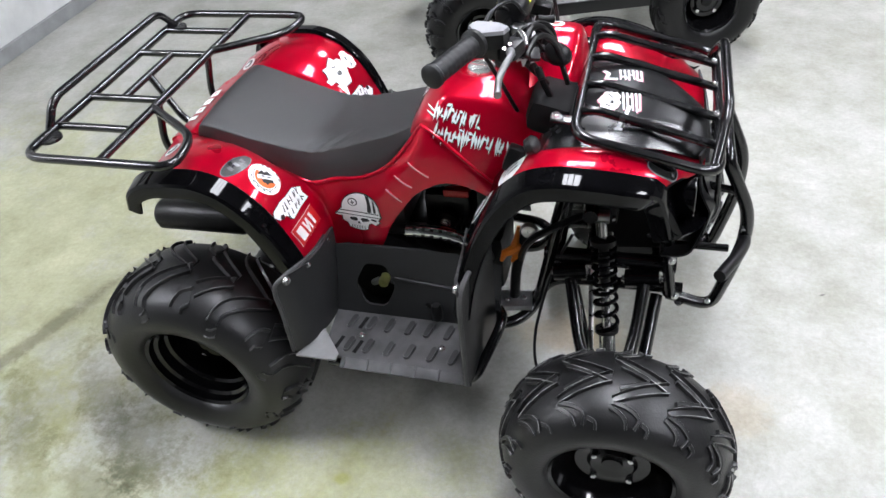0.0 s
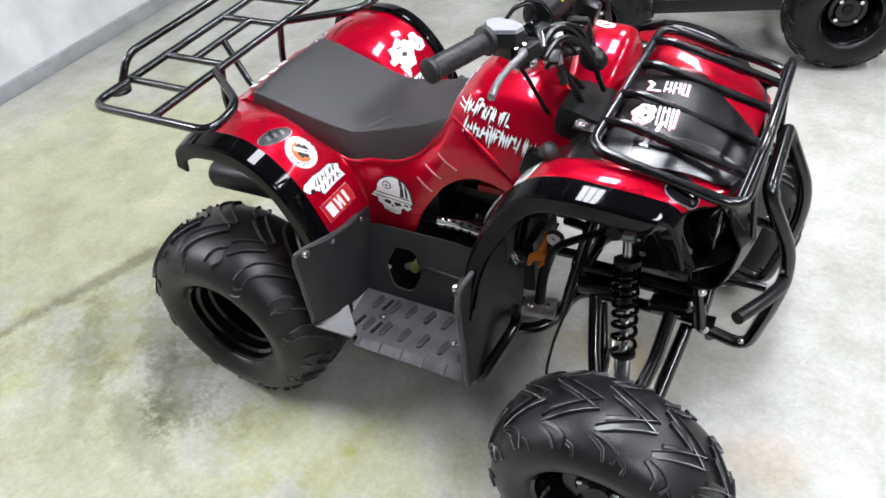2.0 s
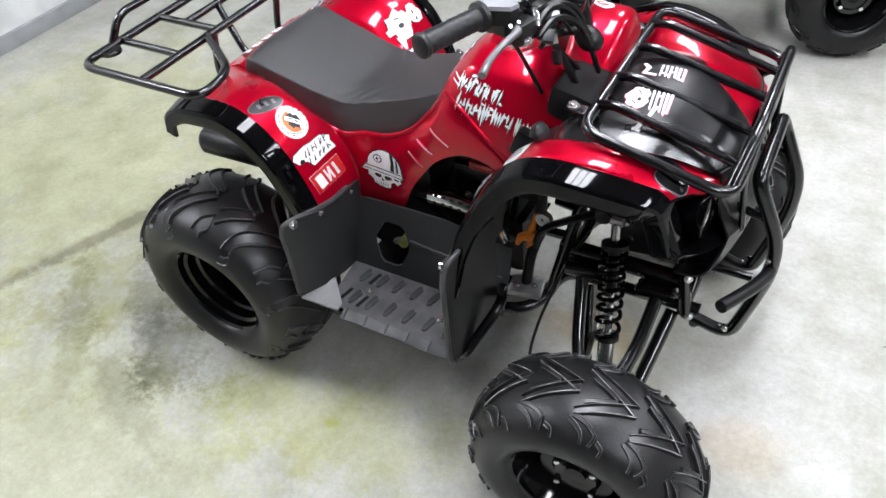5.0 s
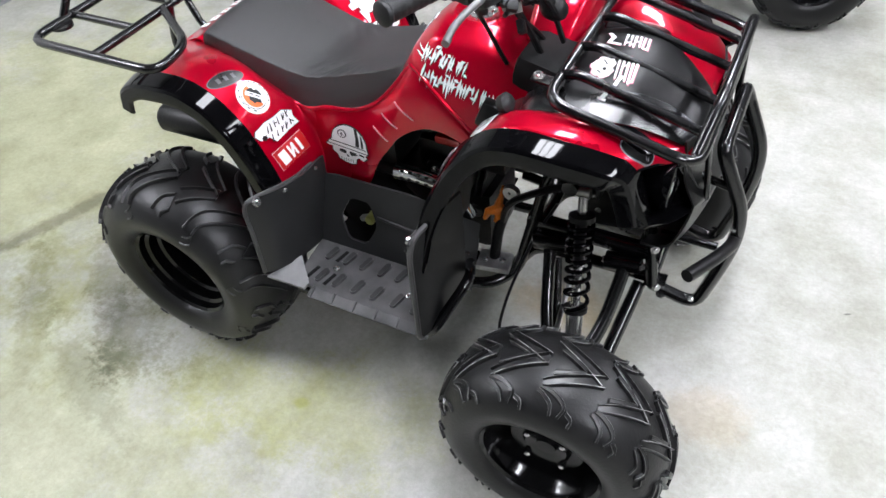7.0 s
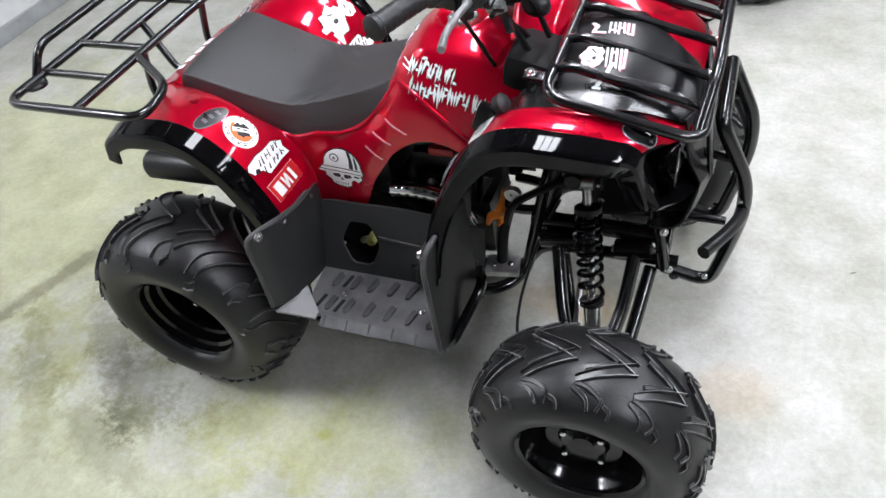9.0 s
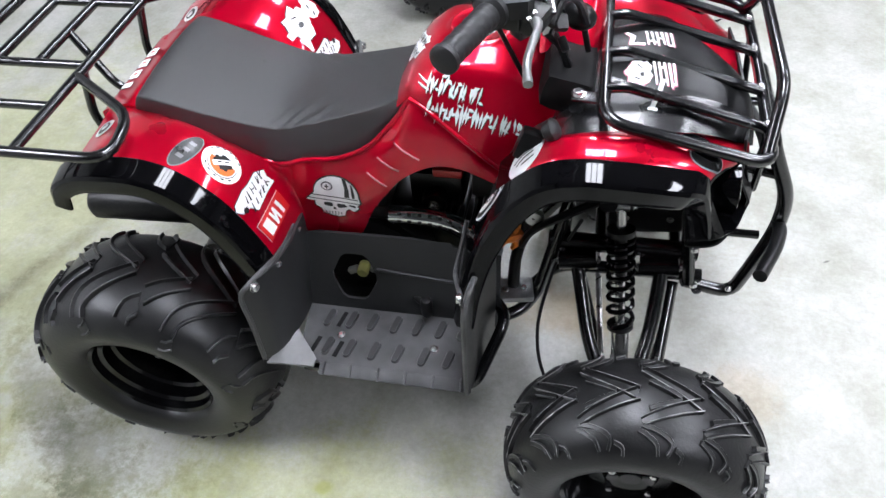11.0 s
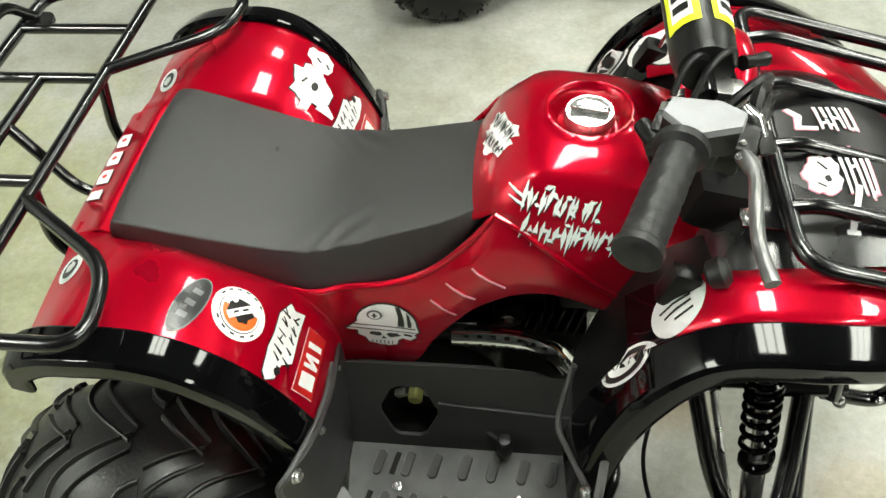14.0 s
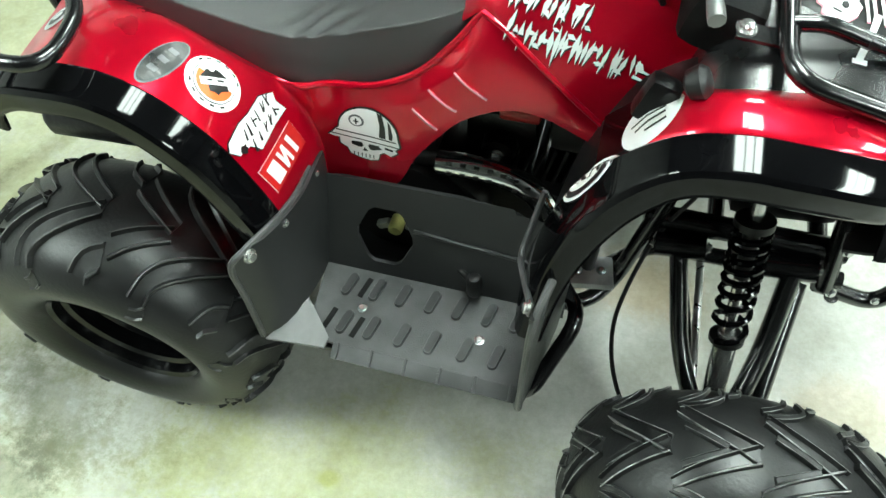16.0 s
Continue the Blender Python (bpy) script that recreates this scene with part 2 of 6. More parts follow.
def lathe(bm, profile, n=32, axis="y", centre=(0, 0, 0), closed=False):
    """Profile of (along, radius) turned about an axis through centre."""
    c = Vector(centre)
    rings = []
    for a, r in profile:
        ring = []
        for j in range(n):
            t = 2 * math.pi * j / n
            u, v = r * math.cos(t), r * math.sin(t)
            p = {"x": (a, u, v), "y": (u, a, v), "z": (u, v, a)}[axis]
            ring.append(bm.verts.new(c + Vector(p)))
        rings.append(ring)
    loops = list(zip(rings, rings[1:])) + ([(rings[-1], rings[0])] if closed else [])
    for p, q in loops:
        for j in range(n):
            bm.faces.new((p[j], p[(j + 1) % n], q[(j + 1) % n], q[j]))
    if not closed:
        for ring in (rings[0], rings[-1]):
            bm.faces.new(ring)
    return bm


def catmull(pts, k):
    """Smooth curve through the points, k steps a span."""
    pts = [Vector(p) for p in pts]
    out = []
    for i in range(len(pts) - 1):
        a = pts[i - 1] if i else pts[0] * 2 - pts[1]
        b, c = pts[i], pts[i + 1]
        d = pts[i + 2] if i + 2 < len(pts) else pts[-1] * 2 - pts[-2]
        for j in range(k):
            t = j / k
            out.append(0.5 * (2 * b + (c - a) * t + (2 * a - 5 * b + 4 * c - d) * t * t + (3 * b - a - 3 * c + d) * t ** 3))
    out.append(pts[-1])
    return out


def sheet(rows, ku=4, kv=4):
    """A smooth grid of points through rows of control points."""
    fine = [catmull(r, kv) for r in rows]
    cols = [catmull([r[j] for r in fine], ku) for j in range(len(fine[0]))]
    return [[cols[j][i] for j in range(len(cols))] for i in range(len(cols[0]))]


def skin(bm, grid, thick=0.0, close=False):
    """Faces over a grid; with a thickness it becomes a shell."""
    verts = [[bm.verts.new(p) for p in row] for row in grid]
    faces = []
    for a, b in zip(verts, verts[1:]):
        for j in range(len(a) - 1):
            faces.append(bm.faces.new((a[j], a[j + 1], b[j + 1], b[j])))
    if thick:
        bmesh.ops.recalc_face_normals(bm, faces=faces)
        bmesh.ops.solidify(bm, geom=faces, thickness=thick)
    return bm


def prism(bm, outline, z0, z1, shrink=1.0):
    """An upright block over an outline of (x, y), a little smaller at its top."""
    cx, cy = (sum(p[k] for p in outline) / len(outline) for k in (0, 1))
    low = [bm.verts.new((x, y, z0)) for x, y in outline]
    top = [bm.verts.new((cx + (x - cx) * shrink, cy + (y - cy) * shrink, z1)) for x, y in outline]
    bm.faces.new(low)
    bm.faces.new(top)
    for k in range(len(low)):
        bm.faces.new((low[k], low[k - 1], top[k - 1], top[k]))
    return bm


def both(name, make, mat, parent, label="", angle=65):
    """The same panel on the right side (-1) and the left side (1)."""
    return [part(name, make(s), mat, parent, label, angle=angle) for s in (-1, 1)]


# ---- the room ----
def slab(name, c, size, mat, label, category):
    ob = part(name, box(bm_new(), c, size), mat, None, label, smooth=False)
    return tagged(ob, label, category, "", "structure")


slab("floor", (1.2, 0.2, -0.1), (8.2, 12.8, 0.2), CONCRETE, "worn stained sealed concrete garage floor", "floor")
slab("wall_west", (-2.85, 0.2, 1.5), (0.2, 12.8, 3.0), WALL, "white painted rough concrete wall", "wall")
# unseen walls and ceiling close the room, kept dark to cut fill and reflections
slab("wall_east", (5.4, 0.2, 1.5), (0.2, 12.8, 3.0), BLOCK, "unseen dark grey wall closing the room", "wall")
slab("wall_north", (1.2, 6.7, 1.5), (8.6, 0.2, 3.0), BLOCK, "unseen dark grey wall closing the room", "wall")
slab("wall_south", (1.2, -6.3, 1.5), (8.6, 0.2, 3.0), BLOCK, "unseen dark grey wall closing the room", "wall")
slab("ceiling", (1.2, 0.2, 3.1), (8.6, 13.2, 0.2), CEIL, "unseen dark grey ceiling", "ceiling")
bm = box(bm_new(), (-2.742, 1.5, 0.036), (0.03, 10.1, 0.072), None, 0.004)
tagged(part("baseboard", bm, STRIP), "grey painted strip along the foot of the wall", "baseboard", "", "structure")


def emitter(name, strength, color=(0.95, 1.0, 0.96)):
    m = bpy.data.materials.new(name)
    m.use_nodes = True
    nt = m.node_tree
    nt.nodes.remove(nt.nodes["Principled BSDF"])
    e = nt.nodes.new("ShaderNodeEmission")
    e.inputs[0].default_value, e.inputs[1].default_value = (*color, 1), strength
    nt.links.new(e.outputs[0], nt.nodes["Material Output"].inputs[0])
    return m


TUBELIGHT = emitter("fluorescent_panel", LAMP)


def ceiling_light(x, y, turn):
    root = new("ceiling_light")
    tagged(root, "unseen three-strip ceiling light, inferred from reflections or added as fill", "ceiling light", "ceiling lights")
    part("housing", box(bm_new(), (0, 0, 0.035), (0.66, 1.26, 0.06), None, 0.01), WALL, root)
    for k in (-1, 0, 1):
        part("diffuser", box(bm_new(), (0.195 * k, 0, 0.0), (0.165, 1.18, 0.012), None, 0.004), TUBELIGHT, root)
    root.matrix_basis = pose(x, y, 2.93, 0, 0, turn)
    return root


# the last two are fill, added only to lift the left floor and front
for lx, ly in ((0.35, 0.1), (2.75, 0.1), (0.45, 2.5), (2.85, 2.5), (-2.3, -1.2), (2.75, -2.0)):
    ceiling_light(lx, ly, 0)


# ---- the red quad bike ----
quad = tagged(new("quad_bike"), "red youth quad bike with black racks and white stickers", "quad bike")


def lerp_table(table, x):
    """A smooth curve through (x, value) pairs."""
    n = len(table)
    if x <= table[0][0]:
        return table[0][1]
    if x >= table[-1][0]:
        return table[-1][1]
    k = max(i for i in range(n - 1) if table[i][0] <= x)

    def slope(i):
        a, b = table[max(i - 1, 0)], table[min(i + 1, n - 1)]
        return (b[1] - a[1]) / (b[0] - a[0])
    (x0, y0), (x1, y1) = table[k], table[k + 1]
    h = x1 - x0
    t = (x - x0) / h
    return (y0 * (1 + 2 * t) * (1 - t) ** 2 + y1 * t * t * (3 - 2 * t) + slope(k) * h * t * (1 - t) ** 2 + slope(k + 1) * h * t * t * (t - 1))


# wheels
def tyre_curve(R, W, rim):
    """Half section of the tyre, from the bead over the shoulder to the crown: (across, radius)."""
    h = R - rim
    half = [(0.36 * W, rim), (0.455 * W, rim + 0.12 * h), (0.5 * W, rim + 0.38 * h), (0.476 * W, rim + 0.60 * h), (0.40 * W, rim + 0.80 * h),
            (0.27 * W, rim + 0.93 * h), (0.13 * W, rim + 0.985 * h), (0.0, R)]
    full = [Vector((-a, r, 0)) for a, r in half] + [Vector((a, r, 0)) for a, r in reversed(half[:-1])]
    return catmull(full, 4)


def on_tyre(curve, theta, s, lift):
    """A point over the tyre: s in -1..1 runs over the tread from shoulder to shoulder."""
    n = len(curve) - 1
    f = (0.5 + 0.5 * s * 0.62) * n
    i = min(int(f), n - 1)
    p = curve[i].lerp(curve[i + 1], f - i)
    d = (curve[i + 1] - curve[i]).normalized()
    q = p + Vector((-d.y, d.x, 0)) * lift
    return Vector((q.y * math.cos(theta), q.x, q.y * math.sin(theta)))


def lug(bm, curve, path, wide, lift, R):
    """A raised tread bar along a path of (theta, s)."""
    pts = catmull([(t * R, s * 0.09, 0) for t, s in path], 3)
    rows = []
    for i, p in enumerate(pts):
        d = (pts[min(i + 1, len(pts) - 1)] - pts[max(i - 1, 0)]).normalized()
        nrm = Vector((-d.y, d.x, 0))
        f = i / (len(pts) - 1)
        w = wide[0] * (1 - f) + wide[1] * f
        row = []
        mid = lift * (0.25 if w > 0.005 else 0.9)
        for k, up in ((-1.05, -0.003), (-0.88, lift * 0.9), (-0.74, lift), (-0.56, mid), (0.56, mid), (0.74, lift), (0.88, lift * 0.9), (1.05, -0.003)):
            q = p + nrm * (w * k)
            row.append(bm.verts.new(on_tyre(curve, q.x / R, q.y / 0.09, up)))
        rows.append(row)
    for a, b in zip(rows, rows[1:]):
        for j in range(7):
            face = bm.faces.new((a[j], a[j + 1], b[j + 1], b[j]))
            # the two raised edges of a bar use the paler second material
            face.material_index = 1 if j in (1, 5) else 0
    bm.faces.new(rows[0])
    bm.faces.new(rows[-1])


def wheel(parent, x, y, R, W, rim, out, dish, count, knobby=False, phase=0.0):
    """out: -1 where the outer face looks to -y. The tyre, rim and nuts hang under the hub."""
    hub = part("wheel", lathe(bm_new(), [(-out * a, r) if out > 0 else (a, r) for a, r in ((-0.36 * W + dish - 0.004, 0.012), (-0.36 * W + dish - 0.004, 0.02), (-0.36 * W + dish + 0.02, 0.024), (-0.36 * W + dish + 0.03, 0.05), (0.06, 0.045))], 20), GLOSS, parent,
               "black wheel with chunky tyre")
    curve = tyre_curve(R, W, rim)
    bm = lathe(bm_new(), [(p.x, p.y) for p in curve], 72, closed=True)
    # moulded rings on the side walls
    for sgn in (-1, 1):
        tube(bm, [(math.cos(a) * (rim + 0.34 * (R - rim)), sgn * 0.485 * W, math.sin(a) * (rim + 0.34 * (R - rim)))
                  for a in (2 * math.pi * i / 48 for i in range(48))], 0.0022, 5, True)
    # background quad: shade is put into the colour of its narrow tyres and tread
    part("tyre", bm, RUBBER if W > 0.19 else DARK, hub, "black rubber tyre with a rounded side wall", angle=30)
    bm = bm_new()
    step = 2 * math.pi / count
    for i in range(count):
        for sgn in (-1, 1):
            t = i * step + (step / 2 if sgn > 0 and knobby else 0) + phase
            if knobby:
                for s, dt in ((0.18, 0.0), (0.5, step * 0.45), (0.86, 0.1)):
                    lug(bm, curve, [(t + dt, sgn * (s - 0.11)), (t + dt + 0.03, sgn * s), (t + dt, sgn * (s + 0.11))], (0.012, 0.013), 0.011, R)
            else:
                if W > 0.2:
                    bars = (([(-0.32, 0.04), (-0.16, 0.22), (-0.02, 0.40), (0.05, 0.56), (0.06, 0.74)], (0.010, 0.017), 0.0052),
                            ([(0.06, 0.04), (0.22, 0.22), (0.33, 0.38)], (0.010, 0.014), 0.0050),
                            ([(0.34, 0.50), (0.42, 0.60), (0.44, 0.74)], (0.014, 0.018), 0.0048),
                            ([(-0.02, 0.86), (0.03, 0.93), (0.08, 0.94)], (0.010, 0.008), 0.0025))
                else:
                    bars = (([(-0.25, 0.0), (-0.12, 0.12), (0.04, 0.27), (0.17, 0.40)], (0.011, 0.0055), 0.0050),
                            ([(-0.10, 0.02), (0.02, 0.13), (0.12, 0.22)], (0.0035, 0.0035), 0.005),
                            ([(0.17, 0.44), (0.05, 0.49), (-0.05, 0.60), (-0.03, 0.76)], (0.003, 0.003), 0.0038),
                            ([(0.19, 0.50), (0.12, 0.56), (0.06, 0.64), (0.04, 0.78)], (0.003, 0.003), 0.0036),
                            ([(-0.08, 0.66), (-0.14, 0.72), (-0.14, 0.84)], (0.003, 0.003), 0.0032))
                for pts, wide, lift in bars:
                    lug(bm, curve, [(t + a, sgn * b) for a, b in pts], wide, lift * 1.7, R)
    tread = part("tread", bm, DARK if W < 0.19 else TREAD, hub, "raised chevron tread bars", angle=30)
    tread.data.materials.append(DARK if W < 0.19 else LUG_EDGE_PALE if W < 0.21 else LUG_EDGE_GREY)
    tagged(tread, kind="stuff")
    w = 0.36 * W
    prof = [(-w - 0.004, rim + 0.010), (-w - 0.009, rim + 0.004), (-w - 0.004, rim - 0.003), (-w * 0.86, rim - 0.006), (-w * 0.80, rim - (0.014 if W > 0.22 else 0.009)), (-w * 0.52, rim - (0.016 if W > 0.22 else 0.014)), (-w * 0.46, rim - (0.023 if W > 0.22 else 0.0155)), (-w * 0.2, rim - (0.025 if W > 0.22 else 0.02)),
            (w * 0.5, rim - 0.02), (w, rim - 0.006), (w + 0.006, rim + 0.008), (w, rim + 0.004), (w * 0.5, rim - 0.012),
            (-w * 0.8, rim - 0.004), (-w, rim + 0.004)]
    bm = lathe(bm_new(), [(-out * a, r) if out > 0 else (a, r) for a, r in prof], 48, closed=True)
    d = -w + dish
    disc = [(d + 0.012, 0.018), (d, 0.02), (d - 0.004, 0.042), (d + 0.004, 0.05), (d + 0.002, rim * 0.62), (d + 0.016, rim * 0.7),
            (d + 0.028, rim * 0.82), (d + 0.03, rim - 0.016), (d + 0.036, rim - 0.016), (d + 0.018, 0.018)]
    lathe(bm, [(-out * a, r) if out > 0 else (a, r) for a, r in disc], 48, closed=True)
    part("rim", bm, RIM, hub, "gloss black steel rim")
    for k in range(4):
        a = radians(45 + 90 * k) + phase * 0.2
        c = Vector((0.05 * math.cos(a), 0, 0.05 * math.sin(a)))
        y0, y1 = d - 0.014, d + 0.012
        if out > 0:
            y0, y1 = -y1, -y0
        bm = lathe(bm_new(), [(y0, 0.005), (y0 + 0.002, 0.0068), (y1, 0.0075)], 6, centre=c)
        part("lug_nut", bm, CHROME, hub, "chrome wheel nut", angle=20)
    hub.matrix_basis = pose(x, y, R + 0.005)
    return hub


FR, RR = 0.225, 0.250
wheel(quad, 0.487, -0.434, FR, 0.20, 0.119, -1, 0.034, 14, phase=0.1)
wheel(quad, 0.487, 0.434, FR, 0.20, 0.119, 1, 0.034, 14, phase=0.3)
wheel(quad, -0.474, -0.322, RR, 0.246, 0.127, -1, 0.075, 8, phase=0.2)
wheel(quad, -0.474, 0.322, RR, 0.246, 0.127, 1, 0.075, 8, phase=0.5)


# rear bodywork
def rear_body(s):
    """Red rear fender and side deck: sections from the seat edge out to the flare."""
    rows = []
    #        x      seat   side z  root    fender  edge
    for x, za, zb, zc, zf, ze in ((-0.515, 0.715, 0.712, 0.708, 0.705, 0.698), (-0.47, 0.715, 0.722, 0.725, 0.728, 0.728), (-0.42, 0.70, 0.722, 0.735, 0.742, 0.738),
                                  (-0.36, 0.672, 0.705, 0.730, 0.742, 0.738), (-0.31, 0.648, 0.678, 0.710, 0.726, 0.722),
                                  (-0.27, 0.635, 0.655, 0.678, 0.695, 0.692), (-0.235, 0.630, 0.635, 0.640, 0.650, 0.648),
                                  (-0.205, 0.628, 0.622, 0.594, 0.592, 0.588), (-0.188, 0.628, 0.618, 0.548, 0.545, 0.543), (-0.181, 0.628, 0.612, 0.50, 0.495, 0.493), (-0.178, 0.628, 0.606, 0.46, 0.455, 0.453)):
        rows.append([(x, s * 0.105, za), (x, s * 0.140, zb), (x, s * (0.153 if x > -0.25 else 0.168), zc), (x, s * 0.225 + (0.01 if s > 0 else 0), zf + (0.008 if s > 0 else 0)), (x, s * 0.292 + (0.024 if s > 0 else 0), ze + (0.008 if s > 0 else 0))])
    return skin(bm_new(), sheet(rows, 4, 5), 0.004)


rear_fenders = both("rear_fender", rear_body, RED, quad, "glossy red rear fender")


def side_panel(s):
    up = [(-0.187, 0.618), (-0.15, 0.630), (-0.09, 0.634), (-0.03, 0.662), (0.02, 0.715), (0.06, 0.768), (0.11, 0.738), (0.16, 0.694), (0.2, 0.657), (0.25, 0.618)]
    low = [(-0.187, 0.445), (-0.14, 0.445), (-0.075, 0.446), (-0.035, 0.52), (0.0, 0.570), (0.035, 0.612), (0.09, 0.644), (0.14, 0.643), (0.19, 0.62), (0.24, 0.595)]
    rows = []
    for (ux, uz), (lx, lz) in zip(up, low):
        w = lerp_table([(-0.2, 0.141), (-0.15, 0.135), (0.0, 0.122), (0.06, 0.114), (0.12, 0.132), (0.25, 0.138)], ux)
        rows.append([(ux, s * w, uz + 0.002), (ux * 0.75 + lx * 0.25, s * (w * 0.35 + 0.147 * 0.65), uz * 0.75 + lz * 0.25), (ux * 0.4 + lx * 0.6, s * 0.145, uz * 0.4 + lz * 0.6), (lx, s * 0.143, lz)])
    return skin(bm_new(), sheet(rows, 4, 3), 0.004)


side_panels = both("side_panel", side_panel, RED, quad, "glossy red side panel")
for s, panel in zip((-1, 1), side_panels):
    edge = catmull([(-0.215, s * 0.138, 0.622), (-0.187, s * 0.139, 0.622), (-0.15, s * 0.136, 0.632), (-0.09, s * 0.130, 0.636), (-0.03, s * 0.124, 0.664), (0.02, s * 0.120, 0.717), (0.055, s * 0.114, 0.765)], 5)
    part("moulded_ridge", tube(bm_new(), edge, [0.001, 0.002, 0.003, 0.004] + [0.005] * (len(edge) - 5) + [0.003], 8), RED, panel)
    edge = catmull([(0.055, s * 0.114, 0.766), (0.082, s * 0.125, 0.758), (0.11, s * 0.137, 0.741), (0.16, s * 0.141, 0.695), (0.21, s * 0.143, 0.651), (0.245, s * 0.142, 0.624)], 5)
    part("moulded_ridge", tube(bm_new(), edge, 0.004, 8), RED, panel)


def tank_body():
    top = [(0.012, 0.735), (0.034, 0.772), (0.056, 0.806), (0.082, 0.832), (0.11, 0.845), (0.16, 0.852), (0.21, 0.847), (0.245, 0.832), (0.275, 0.813), (0.30, 0.793), (0.318, 0.778)]
    wide = [(0.012, 0.084), (0.034, 0.099), (0.056, 0.112), (0.082, 0.127), (0.11, 0.136), (0.16, 0.141), (0.21, 0.143), (0.245, 0.142), (0.275, 0.136), (0.318, 0.124)]
    foot = [(0.012, 0.715), (0.034, 0.742), (0.056, 0.765), (0.082, 0.757), (0.11, 0.742), (0.16, 0.696), (0.21, 0.652), (0.245, 0.625), (0.275, 0.665), (0.30, 0.715), (0.318, 0.752)]
    crease_y = [(0.012, 0.07), (0.10, 0.096), (0.16, 0.103), (0.318, 0.108)]
    crease_z = [(0.012, 0.73), (0.06, 0.79), (0.10, 0.822), (0.16, 0.818), (0.21, 0.809), (0.245, 0.800), (0.275, 0.789), (0.318, 0.766)]
    grid = []
    for k in range(73):
        x = 0.012 + 0.306 * k / 72
        zt, w, zc, cy, cz = (lerp_table(c, x) for c in (top, wide, foot, crease_y, crease_z))
        cz = min(cz, zt - 0.004)
        f = min(1.0, max(0.0, (x - 0.05) / 0.06))
        f = f * f * (3 - 2 * f)
        half = []
        for j in range(41):
            # round dome at the back, a creased shoulder from there on
            a = math.pi / 2 * j / 40
            dome = Vector((w * math.sin(a), zc + (zt - zc) * math.cos(a) ** 0.9))
            if j <= 24:
                u = j / 24
                edge = Vector((cy * u, zt - (zt - cz) * u ** 2.3))
            else:
                u = (j - 24) / 16
                edge = Vector((cy + (w - cy) * u + 0.006 * math.sin(math.pi * u), cz + (zc - cz) * u))
            half.append(dome.lerp(edge, f))
        soft = [half[0]] + [(half[j - 1] + half[j] * 2 + half[j + 1]) / 4 for j in range(1, 40)] + [half[40]]
        grid.append([Vector((x, -p.x, p.y)) for p in reversed(soft)] + [Vector((x, p.x * 0.96, p.y)) for p in soft[1:]])
    for row in grid:
        for p in row:
            # sunk well round the fuel cap, with a rolled lip
            r = math.hypot((p.x - CAP[0]) / 1.06, p.y - CAP[1])
            if p.z > 0.75 and r < 0.075:
                f = min(1.0, max(0.0, (0.046 - r) / 0.011))
                p.z += -0.026 * f * f * (3 - 2 * f) + 0.0035 * math.exp(-((r - 0.049) / 0.004) ** 2)
    return skin(bm_new(), grid, 0.004)


CAP = (0.164, -0.010)
tank = part("tank_cover", tank_body(), RED, quad, "glossy red tank cover with a creased shoulder", angle=60)
bm = lathe(bm_new(), [(0.80, 0.022), (0.834, 0.022), (0.836, 0.030), (0.852, 0.031), (0.857, 0.0285), (0.857, 0.026), (0.854, 0.025), (0.855, 0.004)], 28, "z", (*CAP, -0.012))
box(bm, (*CAP, 0.845), (0.047, 0.009, 0.011), pose(0, 0, 0, 0, 0, -12), 0.003)
part("filler_cap", bm, ZINC, tank, "round silver fuel cap")


# seat
def seat_shape():
    zb = [(-0.455, 0.700), (-0.37, 0.668), (-0.257, 0.636), (-0.15, 0.612), (-0.095, 0.608), (-0.06, 0.620), (-0.02, 0.655), (0.045, 0.745)]
    zs = [(-0.455, 0.752), (-0.42, 0.752), (-0.33, 0.724), (-0.25, 0.700), (-0.205, 0.690), (-0.165, 0.692), (-0.09, 0.708), (0.0, 0.734), (0.045, 0.754)]
    top = [(-0.455, 0.128), (-0.42, 0.135), (-0.30, 0.130), (-0.20, 0.121), (-0.1, 0.104), (-0.02, 0.094), (0.045, 0.080)]
    low = [(-0.455, 0.128), (-0.42, 0.137), (-0.25, 0.139), (-0.1, 0.128), (-0.02, 0.112), (0.045, 0.086)]
    rows = []
    n = 60
    for k in range(n + 1):
        x = -0.455 + 0.5 * k / n
        b, t, w, wl = (lerp_table(c, x) for c in (zb, zs, top, low))
        # rounded rear edge
        f = max(0.0, (-0.437 - x) / 0.018)
        t -= 0.020 * f * f
        b = min(b, t - 0.012)
        line = []
        h = t - b
        for j in range(-30, 31):
            a = abs(j)
            if a <= 18:
                y = w * 0.985 * a / 18
                z = t + 0.007 * (1 - (a / 18) ** 2.5)
            elif a <= 21:
                g = (a - 18) / 3 * math.pi / 2
                y, z = w * 0.985 + 0.004 * math.sin(g), t - 0.004 * (1 - math.cos(g))
            else:
                g = (a - 21) / 9
                y = (w * 0.985 + 0.004) * (1 - g) + wl * g + 0.003 * math.sin(math.pi * g)
                z = t - 0.004 - (h - 0.004) * g
            p = Vector((x, math.copysign(y, j), z))
            # soft folds where the cover is drawn round the bend
            if a > 6:
                fold = math.exp(-((x + 0.16) / 0.055) ** 2) * min(1.0, (a - 6) / 9)
                p.z += 0.0024 * fold * math.sin(x * 190 + y * 150 + 1.1 * math.sin(x * 70)) * (1.0 if a <= 19 else 0.2)
                if a > 22:
                    p.y += math.copysign(0.0028 * fold * math.sin(x * 150 + z * 190), j)
            line.append(p)
        rows.append(line)
    bm = bm_new()
    skin(bm, rows)
    bmesh.ops.holes_fill(bm, edges=[e for e in bm.edges if e.is_boundary])
    return bm


